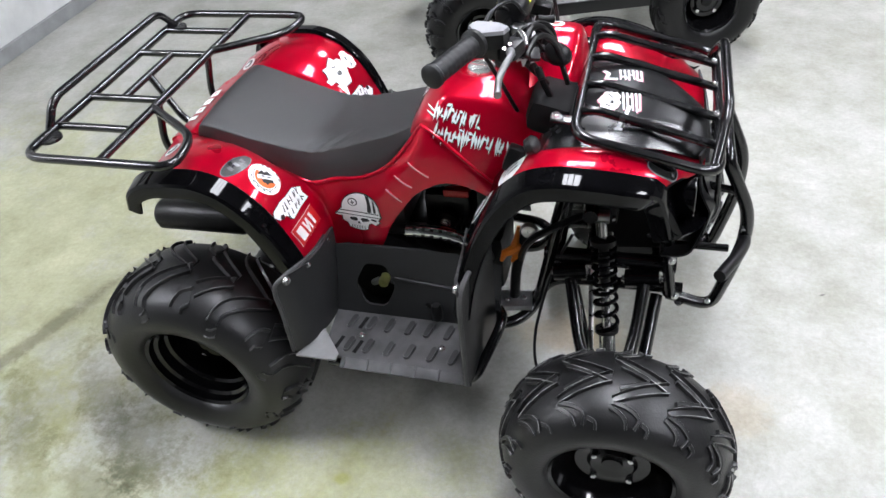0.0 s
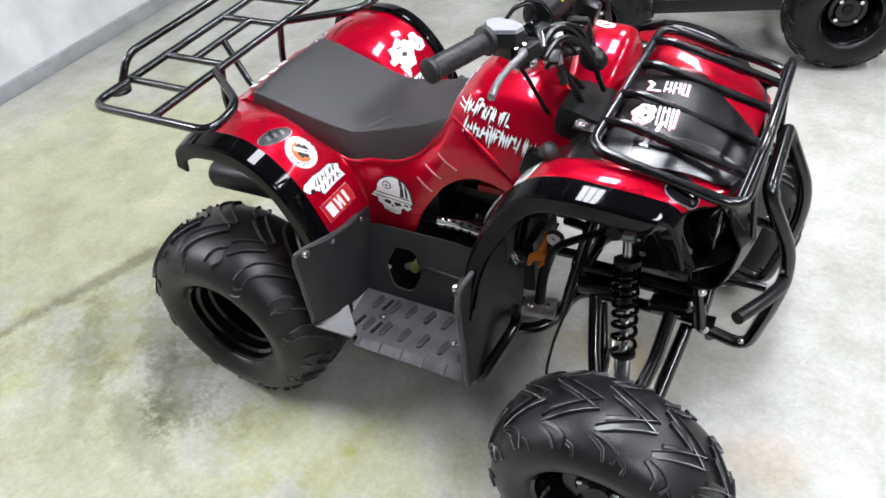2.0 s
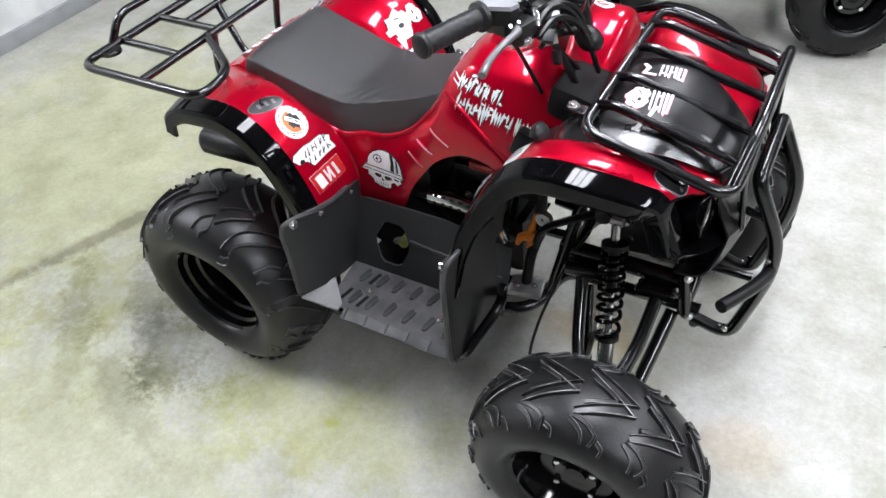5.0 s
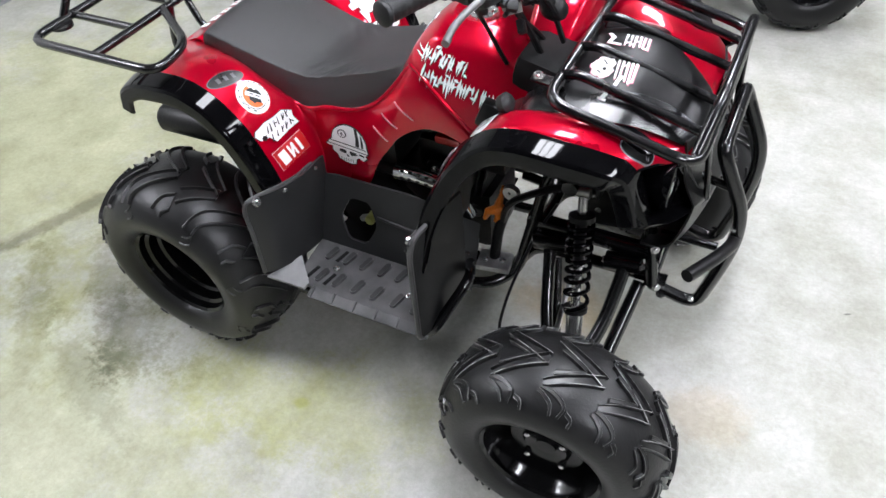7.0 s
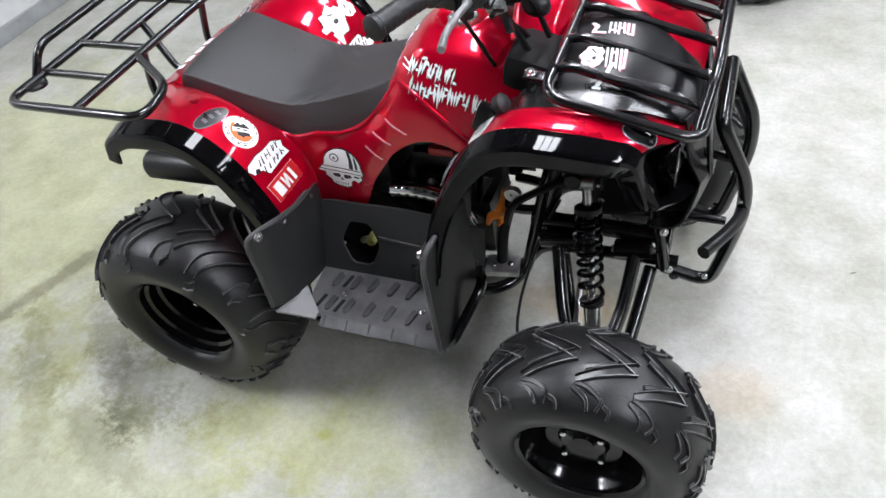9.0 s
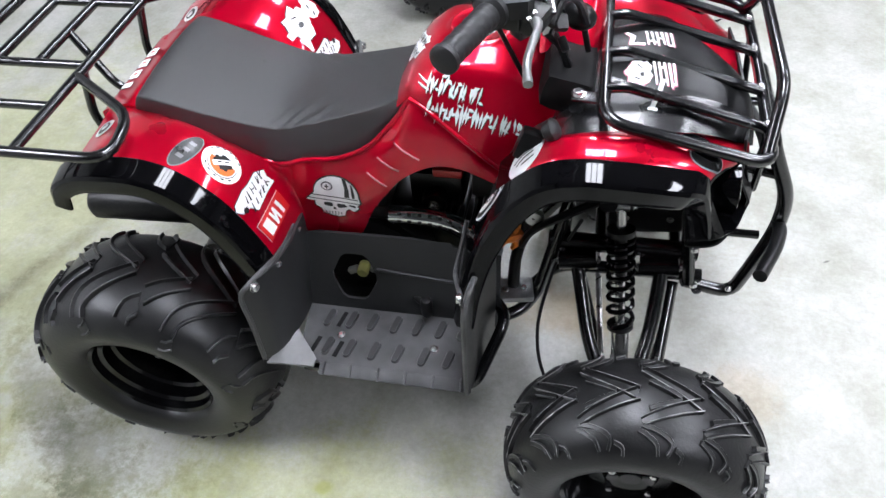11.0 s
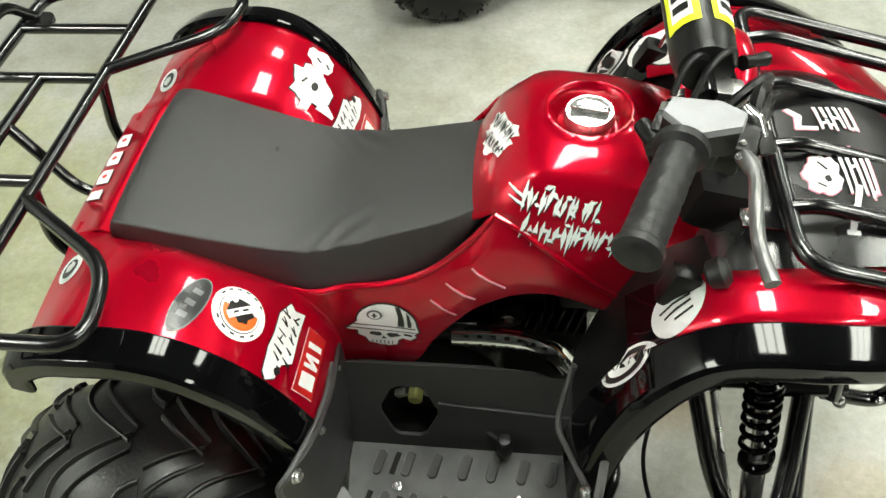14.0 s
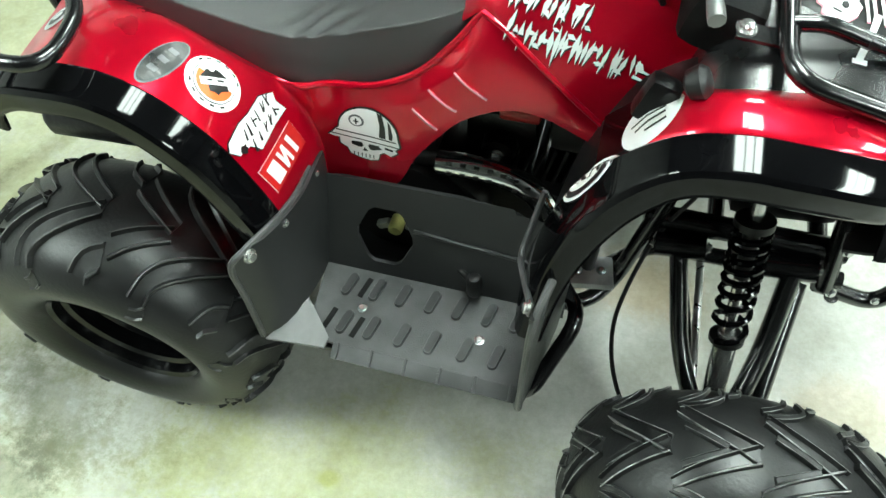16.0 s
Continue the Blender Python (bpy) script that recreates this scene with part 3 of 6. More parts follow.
part("seat", seat_shape(), VINYL, quad, "grey-black vinyl seat with a scooped middle", angle=170)


# flares
def flare(s, path, wide, drop, spread=0.0):
    """Black moulded edge along an arch: path of (x, y, z)."""
    pts = catmull(path, 5)
    rows = []
    for i, p in enumerate(pts):
        d = pts[min(i + 1, len(pts) - 1)] - pts[max(i - 1, 0)]
        up = Vector((-d.z, 0, d.x)).normalized()
        row = []
        w = wide + spread * max(0.0, 1 - i / 19) ** 1.3
        for dy, h in ((0.0, 0.002), (0.05, 0.0075), (0.10, 0.0088), (0.76, 0.0025), (0.86, 0.0), (0.94, -0.006), (0.96, -0.85 * drop), (0.955, -drop), (0.92, -drop - 0.004), (0.84, -drop - 0.004)):
            q = p + up * h
            row.append(Vector((q.x, s * (abs(p.y) + w * dy), q.z)))
        rows.append(row)
    return skin(bm_new(), rows, 0.004)


def rear_flare(s):
    dy, dz = (0.024, 0.008) if s > 0 else (0.0, 0.0)
    path = [(-0.535, 0.285, 0.665), (-0.52, 0.285, 0.705), (-0.475, 0.286, 0.732), (-0.42, 0.288, 0.741), (-0.36, 0.288, 0.741), (-0.31, 0.288, 0.724),
            (-0.27, 0.288, 0.692), (-0.235, 0.288, 0.648), (-0.207, 0.288, 0.588), (-0.192, 0.288, 0.545), (-0.187, 0.287, 0.52)]
    return flare(s, [(x, y + dy, z + dz) for x, y, z in path], 0.052, 0.030)


both("fender_flare", rear_flare, GLOSS, quad, "gloss black rear fender flare", 28)


FENDER_BACK = ((0.215, 0.175, 0.175, 0.70, 0.69, 0.675, 0.262), (0.235, 0.180, 0.178, 0.728, 0.722, 0.708, 0.265), (0.258, 0.186, 0.176, 0.754, 0.755, 0.741, 0.268))
FENDER_TOP = (FENDER_BACK[-1], (0.30, 0.192, 0.16, 0.776, 0.786, 0.775, 0.270), (0.33, 0.192, 0.13, 0.784, 0.797, 0.786, 0.271),
                                           (0.36, 0.190, 0.11, 0.790, 0.801, 0.792, 0.272), (0.42, 0.183, 0.10, 0.790, 0.800, 0.790, 0.270), (0.48, 0.172, 0.08, 0.782, 0.787, 0.775, 0.262), (0.525, 0.160, 0.045, 0.769, 0.769, 0.755, 0.250), (0.545, 0.153, 0.03, 0.763, 0.759, 0.747, 0.225),
                                           (0.575, 0.138, 0.0, 0.750, 0.745, 0.737, 0.188), (0.598, 0.12, -0.02, 0.738, 0.735, 0.731, 0.155))


def fender_rows(stations, s):
    rows = []
    wider = 0.02 if s > 0 else 0.0
    for x, right, left, z0, zm, ze, ye in stations:
        y0 = right if s < 0 else left
        rows.append([(x, s * y0, z0 - 0.004), (x, s * (y0 * 0.6 + ye * 0.4), zm + 0.004), (x, s * (y0 * 0.25 + (ye + wider) * 0.75), zm + 0.002), (x, s * (y0 * 0.08 + (ye + wider) * 0.92), zm - 0.003), (x, s * (ye + wider), ze)])
    return skin(bm_new(), sheet(rows, 4, 4), 0.004)


def front_fender(s):
    return fender_rows(FENDER_TOP, s)


front_fenders = both("front_fender", front_fender, RED, quad, "glossy red front fender")
aprons = both("fender_apron", lambda s: fender_rows(FENDER_BACK, s), GLOSS, quad, "gloss black apron behind the front fender")


def front_flare(s):
    wider = 0.02 if s > 0 else 0.0
    path = [(0.160, 0.262, 0.50), (0.172, 0.264, 0.575), (0.195, 0.265, 0.650), (0.235, 0.267, 0.725), (0.29, 0.268, 0.776), (0.345, 0.270, 0.793), (0.40, 0.269, 0.792),
                     (0.46, 0.259, 0.780), (0.50, 0.247, 0.767), (0.519, 0.236, 0.756), (0.529, 0.231, 0.742), (0.535, 0.229, 0.724), (0.545, 0.225, 0.69), (0.553, 0.222, 0.655)]
    return flare(s, [(x, y + wider, z) for x, y, z in path], 0.051, 0.031, 0.068)


front_flares = both("fender_flare", front_flare, GLOSS, quad, "gloss black front fender flare", 28)


def arch_liner(s):
    rows = [[(x, s * y, z) for y in (0.13, 0.17, 0.22, 0.268)] for x, z in ((0.170, 0.455), (0.180, 0.52), (0.196, 0.60), (0.218, 0.665), (0.252, 0.725), (0.305, 0.766), (0.36, 0.782))]
    return skin(bm_new(), sheet(rows, 4, 2), 0.003)


both("arch_liner", arch_liner, DARK, quad, "black plastic liner behind the front wheel")


def hood():
    rows = []
    for x, z, c, w in ((0.285, 0.735, -0.02, 0.175), (0.305, 0.778, -0.025, 0.176), (0.33, 0.802, -0.03, 0.174), (0.37, 0.814, -0.03, 0.170), (0.43, 0.818, -0.03, 0.166), (0.475, 0.814, -0.03, 0.160), (0.495, 0.810, -0.038, 0.146), (0.512, 0.804, -0.046, 0.130),
                       (0.545, 0.791, -0.055, 0.110), (0.58, 0.772, -0.062, 0.090), (0.606, 0.752, -0.062, 0.070)):
        rows.append([(x, c + k * w, z - 0.024 * abs(k) ** 3 + 0.002) for k in (-1, -0.9, -0.75, -0.4, 0, 0.4, 0.75, 0.9, 1)])
    return skin(bm_new(), sheet(rows, 4, 3), 0.005)


SHEEN = material("satin_black_plastic", (0.006, 0.006, 0.0065), 0.27, 0, 0, 0.2, 12, 0.15, 500, 0.05, spec=0.85)
hood_ob = part("hood", hood(), SHEEN, quad, "black plastic front deck under the rack")
rows = []
for x, z, w in ((0.368, 0.812, 0.080), (0.374, 0.819, 0.082), (0.43, 0.824, 0.100), (0.48, 0.8195, 0.104), (0.53, 0.803, 0.086), (0.58, 0.778, 0.066), (0.598, 0.764, 0.056), (0.602, 0.756, 0.052)):
    rows.append([(x, -0.024 - max(0.0, x - 0.5) * 0.3 + k * w, z - 0.014 * abs(k) ** 4 + 0.002) for k in (-1, -0.95, -0.8, -0.4, 0, 0.4, 0.8, 0.95, 1)])
deck = part("centre_panel", skin(bm_new(), sheet(rows, 4, 3), 0.004), DARK, hood_ob, "raised matt black centre panel")


# racks
def rear_rack():
    bm = bm_new()
    r, z = 0.0095, 0.787
    tube(bm, rounded([(-0.54, -0.134, z), (-0.39, -0.232, z), (-0.372, -0.338, z), (-0.725, -0.338, z), (-0.735, 0.338, z), (-0.375, 0.338, z), (-0.385, 0.236, z), (-0.54, 0.134, z)], 0.045), r)
    return bm


rack = part("rear_rack", rear_rack(), TUBE, quad, "black tubular steel rear luggage rack")
z = 0.787
part("cross_tube", tube(bm_new(), [(-0.542, -0.335, z), (-0.542, 0.335, z)], 0.009), TUBE, rack)
part("cross_tube", tube(bm_new(), [(-0.64, -0.1, z), (-0.64, 0.11, z)], 0.0085), TUBE, rack)
for ry in (-0.22, -0.1, 0.112, 0.236):
    part("rack_bar", tube(bm_new(), [(-0.735, ry, z), (-0.545, ry, z)], 0.0085), TUBE, rack)
part("back_hoop", tube(bm_new(), rounded([(-0.732, -0.245, z - 0.005), (-0.722, -0.205, z + 0.056), (-0.722, 0.215, z + 0.056), (-0.73, 0.272, z)], 0.03), 0.009), TUBE, rack)
for sy in (-1, 1):
    part("rack_stay", tube(bm_new(), rounded([(-0.543, sy * 0.112, z), (-0.568, sy * 0.112, z - 0.10), (-0.560, sy * 0.11, z - 0.145), (-0.46, sy * 0.10, z - 0.155)], 0.03), 0.0085), TUBE, rack)


def front_rack():
    bm = bm_new()
    tube(bm, rounded([(0.62, 0.0, 0.768), (0.618, -0.222, 0.768), (0.37, -0.224, 0.832), (0.37, 0.224, 0.832), (0.618, 0.222, 0.768), (0.62, -0.001, 0.768)], 0.04), 0.0095)
    return bm


frack = part("front_rack", front_rack(), TUBE, quad, "black tubular steel front luggage rack")
part("front_hoop", tube(bm_new(), rounded([(0.610, 0.200, 0.772), (0.624, 0.130, 0.842), (0.624, -0.130, 0.842), (0.610, -0.200, 0.772)], 0.03), 0.0095), TUBE, frack)
for fy in (-0.15, -0.055, 0.055, 0.15):
    part("rack_bar", tube(bm_new(), rounded([(0.372, fy, 0.835), (0.40, fy, 0.840), (0.615, fy, 0.778)], 0.02), 0.0085), TUBE, frack)


part("rack_stay", tube(bm_new(), rounded([(-0.64, 0.005, z), (-0.575, -0.012, z - 0.105), (-0.50, -0.012, z - 0.14)], 0.02), 0.0085), TUBE, rack)

# footwells
def foot_plate(s):
    bm = bm_new()
    outline = [(-0.185, 0.195), (0.182, 0.195), (0.182, 0.356), (-0.134, 0.356), (-0.148, 0.335), (-0.172, 0.31)]
    prism(bm, [(x, s * y) for x, y in outline], 0.294, 0.301)
    box(bm, (0.031, s * 0.366, 0.2935), (0.304, 0.025, 0.006), pose(0, 0, 0, s * -25, 0, 0), 0.002)
    return bm


plates = both("foot_plate", foot_plate, PLATE, quad, "dark grey plastic foot plate with raised slots")


def heel_guard(s):
    rows = []
    for y, x0, top, bot in ((0.388, -0.206, 0.535, 0.338), (0.37, -0.190, 0.554, 0.333), (0.345, -0.178, 0.548, 0.330), (0.30, -0.171, 0.535, 0.318), (0.24, -0.169, 0.52, 0.305), (0.19, -0.173, 0.514, 0.30), (0.150, -0.178, 0.505, 0.30)):
        rows.append([(x0, s * y, top), (x0 - 0.002, s * y, top * 0.6 + bot * 0.4), (x0 - 0.01, s * y, bot)])
    return skin(bm_new(), sheet(rows, 4, 4), 0.006)


guards = both("heel_guard", heel_guard, PLASTIC, quad, "dark grey plastic heel guard")
for s, guard in zip((-1, 1), guards):
    # rim paler than the guard: the highlight on this edge is put into colour
    part("guard_rim", tube(bm_new(), catmull([(-0.214, s * 0.388, 0.342), (-0.208, s * 0.390, 0.46), (-0.208, s * 0.389, 0.532), (-0.192, s * 0.371, 0.553), (-0.180, s * 0.30, 0.535), (-0.178, s * 0.24, 0.52), (-0.184, s * 0.19, 0.511)], 4), 0.0048, 8), PLATE, guard)


def toe_guard(s):
    rows = []
    for y, x0, top, bot in ((0.396, 0.185, 0.585, 0.312), (0.36, 0.195, 0.60, 0.305), (0.30, 0.205, 0.60, 0.30), (0.24, 0.215, 0.60, 0.30)):
        rows.append([(x0, s * y, top), (x0, s * y, top * 0.5 + bot * 0.5), (x0 - 0.005, s * y, bot)])
    return skin(bm_new(), sheet(rows, 4, 4), 0.006)


toe_guards = both("toe_guard", toe_guard, TOE, quad, "black plastic toe guard")
for s, guard in zip((-1, 1), toe_guards):
    part("guard_edge", tube(bm_new(), catmull([(0.177, s * 0.376, 0.583), (0.158, s * 0.315, 0.545), (0.146, s * 0.265, 0.512), (0.152, s * 0.236, 0.540), (0.162, s * 0.216, 0.592)], 4), 0.0042, 8), PLATE, guard, "pale edge of the guard")
    # outer rim painted pale as well, for the gloss along it
    part("guard_rim", tube(bm_new(), rounded([(0.205, s * 0.30, 0.605), (0.188, s * 0.385, 0.595), (0.184, s * 0.398, 0.56), (0.180, s * 0.397, 0.32), (0.176, s * 0.382, 0.300)], 0.02), 0.0055, 8), PLATE, guard)


def plate_with_hole(bm, outline, hole, r, s):
    """An upright panel with a six-sided opening; it leans a little with its height."""
    def at(x, z, t):
        return Vector((x, s * (0.218 - (z - 0.30) * 0.37 + t), z))
    n = 24
    inner, outer = [], []
    for k in range(n):
        a = 2 * math.pi * (k + 0.5) / n
        d = Vector((math.cos(a), math.sin(a)))
        f = r / max(math.cos((a % (math.pi / 3)) - math.pi / 6), 0.5) * 0.95
        inner.append((hole[0] + d.x * f, hole[1] + d.y * f * 1.15))
        best = 9.0
        for (ax, az), (bx, bz) in zip(outline, outline[1:] + outline[:1]):
            ex, ez = bx - ax, bz - az
            den = d.x * ez - d.y * ex
            if abs(den) > 1e-9:
                u = ((ax - hole[0]) * ez - (az - hole[1]) * ex) / den
                v = ((ax - hole[0]) * d.y - (az - hole[1]) * d.x) / den
                if u > 0 and -1e-6 <= v <= 1 + 1e-6:
                    best = min(best, u)
        outer.append((hole[0] + d.x * best, hole[1] + d.y * best))
    rings = [[bm.verts.new(at(x, z, t)) for x, z in ring] for t, ring in ((0, outer), (0, inner), (-0.006, inner), (-0.006, outer))]
    for p, q in zip(rings, rings[1:] + rings[:1]):
        for k in range(n):
            bm.faces.new((p[k], p[(k + 1) % n], q[(k + 1) % n], q[k]))
    # corner fillers, so that the outline keeps its corners
    for c in outline:
        k = min(range(n), key=lambda i: (outer[i][0] - c[0]) ** 2 + (outer[i][1] - c[1]) ** 2)
        near = sorted(range(n), key=lambda i: (outer[i][0] - c[0]) ** 2 + (outer[i][1] - c[1]) ** 2)[:2]
        tri = [outer[near[0]], c, outer[near[1]]]
        if abs((tri[1][0] - tri[0][0]) * (tri[2][1] - tri[0][1]) - (tri[1][1] - tri[0][1]) * (tri[2][0] - tri[0][0])) > 1e-7:
            bm.faces.new([bm.verts.new(at(x, z, 0)) for x, z in tri])


def inner_panel(s):
    bm = bm_new()
    panel = [(-0.19, 0.292), (0.215, 0.292), (0.215, 0.448), (0.12, 0.455), (0.115, 0.464), (-0.19, 0.462)]
    plate_with_hole(bm, panel, (-0.082, 0.372), 0.045, s)
    return bm


inner_panels = both("footwell_panel", inner_panel, PLASTIC, quad, "dark grey plastic footwell side panel")
for s, panel in zip((-1, 1), inner_panels):
    part("moulded_ridge", tube(bm_new(), [(x, s * (0.2195 - (z - 0.30) * 0.37), z) for x, z in ((-0.035, 0.394), (0.08, 0.386), (0.20, 0.378))], 0.0035, 8), PLASTIC, panel)

# handlebar
bar = part("handlebar", tube(bm_new(), rounded([(0.18, -0.35, 1.012), (0.235, -0.20, 1.013), (0.27, -0.09, 0.93), (0.27, 0.09, 0.93), (0.235, 0.20, 1.013), (0.18, 0.35, 1.012)], 0.05), 0.011), TUBE, quad, "black steel handlebar")
for s in (-1, 1):
    a, b = Vector((0.172, s * 0.366, 1.012)), Vector((0.218, s * 0.245, 1.013))
    prof = [(0, 0.014), (0.004, 0.019), (0.01, 0.0195), (0.014, 0.0165)] + [(0.014 + 0.0024 * k, 0.0167) for k in range(1, 40)] + [(0.112, 0.017), (0.116, 0.023), (0.124, 0.023), (0.129, 0.016)]
    bm = lathe(bm_new(), prof, 42, "z")
    for v in bm.verts:
        # staggered low pads moulded into the rubber
        if 0.018 < v.co.z < 0.108:
            k = int((v.co.z - 0.018) / 0.0112)
            t = math.atan2(v.co.y, v.co.x) * 7 / (2 * math.pi) + 0.5 * (k % 2)
            up = 1.0 if (t % 1.0) < 0.55 and ((v.co.z - 0.018) / 0.0112) % 1.0 < 0.6 else 0.0
            v.co.x *= 1 + 0.035 * up
            v.co.y *= 1 + 0.035 * up
    g = part("grip", bm, GRIP, bar, "black ribbed rubber grip")
    g.matrix_basis = Matrix.Translation(a) @ (b - a).to_track_quat("Z", "Y").to_matrix().to_4x4()

# small repeated fastener
def bolt_mesh():
    bm = lathe(bm_new(), [(0.0, 0.0085), (0.0012, 0.0085), (0.0014, 0.006), (0.005, 0.006), (0.006, 0.0045)], 12, "z")
    return bm


BOLT = None


def bolt(parent, at, normal, size=1.0, mat=None):
    global BOLT
    if BOLT is None:
        ob = part("bolt", bolt_mesh(), ZINC, parent, "bright zinc bolt", angle=25)
        BOLT = ob.data
    else:
        ob = new("bolt", BOLT)
        ob.parent = parent
        ob["label"] = "bright zinc bolt"
    ob.matrix_basis = Matrix.Translation(at) @ Vector(normal).to_track_quat("Z", "Y").to_matrix().to_4x4() @ Matrix.Scale(size, 4)
    return ob


# tail between the rear fenders
rows = [[(-0.536, y, 0.690), (-0.532, y, 0.706), (-0.50, y, 0.718), (-0.478, y, 0.726), (-0.466, y, 0.722), (-0.44, y, 0.712)] for y in (-0.125, -0.06, 0, 0.06, 0.125)]
tail = part("tail_panel", skin(bm_new(), sheet(rows, 3, 4), 0.004), RED, quad, "red tail panel behind the seat")
for s in (-1, 1):
    part("inner_fender", box(bm_new(), (-0.40, s * 0.125, 0.655), (0.17, 0.03, 0.07), None, 0.012), DARK, quad, "black plastic inner fender")

# foot plate ribs, edge grooves and fasteners
def pad_mesh(length=0.044, wide=0.0165, high=0.0065):
    """A raised rounded tread pad whose flat top takes a darker material than its shoulders."""
    bm = bm_new()
    rings = []
    for grow, h in ((1.0, 0.0), (0.97, high * 0.7), (0.86, high), (0.70, high * 0.97)):
        ring = []
        for k in range(20):
            a = 2 * math.pi * k / 20
            r = wide / 2
            ring.append(bm.verts.new((r * grow * math.cos(a), (length / 2 - r) * (1 if math.sin(a) >= 0 else -1) + r * grow * math.sin(a), h)))
        rings.append(ring)
    for p, q in zip(rings, rings[1:]):
        for k in range(20):
            bm.faces.new((p[k], p[(k + 1) % 20], q[(k + 1) % 20], q[k]))
    top = bm.faces.new(rings[-1])
    top.material_index = 1
    return bm


tread = None
for s, plate in zip((-1, 1), plates):
    for yy, xs in ((0.250, (-0.130, -0.083, -0.039, 0.010, 0.055, 0.103, 0.148)), (0.318, (-0.115, -0.070, -0.020, 0.029, 0.081, 0.130))):
        for xx in xs:
            if tread is None:
                ob = part("tread_pad", pad_mesh(), PLATE, plate)
                tread = ob.data
                tread.materials.append(PLASTIC)
            else:
                ob = new("tread_pad", tread)
                ob.parent = plate
            ob.matrix_basis = pose(xx, s * yy, 0.3005, 0, 0, s * 12)
    for xx, yy in ((-0.104, 0.250), (-0.141, 0.316), (-0.093, 0.322)):
        ob = part("drain_slot", box(bm_new(), (0, 0, 0), (0.009, 0.038, 0.002), None, 0.0006), MATT, plate)
        ob.matrix_basis = pose(xx, s * yy, 0.3012, 0, 0, s * 12)
    bolt(plate, (-0.096, s * 0.288, 0.3015), (0, 0, 1), 0.95)
    bolt(plate, (0.098, s * 0.296, 0.3015), (0, 0, 1), 0.95)
    for k in range(6):
        ob = part("edge_rib", box(bm_new(), (0, 0, 0), (0.005, 0.027, 0.009), None, 0.0015), PLATE, plate)
        ob.matrix_basis = pose(-0.112 + 0.055 * k, s * 0.366, 0.295, s * -25)
    bolt(guards[0 if s < 0 else 1], (-0.186, s * 0.372, 0.545), (1, s * 0.25, 0.1), 1.25)
    bolt(guards[0 if s < 0 else 1], (-0.172, s * 0.30, 0.525), (1, s * 0.1, 0.1), 0.8)
    bolt(guards[0 if s < 0 else 1], (-0.176, s * 0.19, 0.50), (1, s * 0.1, 0.1), 0.8)
    gus = bm_new()
    tri = [(-0.217, s * 0.384, 0.322), (-0.132, s * 0.368, 0.3015), (-0.130, s * 0.350, 0.3035), (-0.176, s * 0.303, 0.329), (-0.196, s * 0.348, 0.325)]
    top = [gus.verts.new(p) for p in tri]
    low = [gus.verts.new((p[0], p[1], p[2] - 0.006)) for p in tri]
    gus.faces.new(top)
    gus.faces.new(low)
    for a in range(5):
        gus.faces.new((top[a], top[(a + 1) % 5], low[(a + 1) % 5], low[a]))
    part("corner_gusset", gus, PALE, quad, "pale grey plastic gusset between guard and foot plate", smooth=False)
    bolt(quad, (0.176, s * 0.378, 0.581), (-1, s * 0.3, 0.2), 1.2)

# frame
FRAME_R = 0.013
frame_ob = part("frame", tube(bm_new(), [(0.58, -0.10, 0.44), (0.30, -0.10, 0.44)], 0.018), TUBE, quad, "black tubular steel frame")


def rail(pts, r=FRAME_R, rad=0.04, name="frame_tube"):
    return part(name, tube(bm_new(), rounded(pts, rad), r), TUBE, frame_ob)


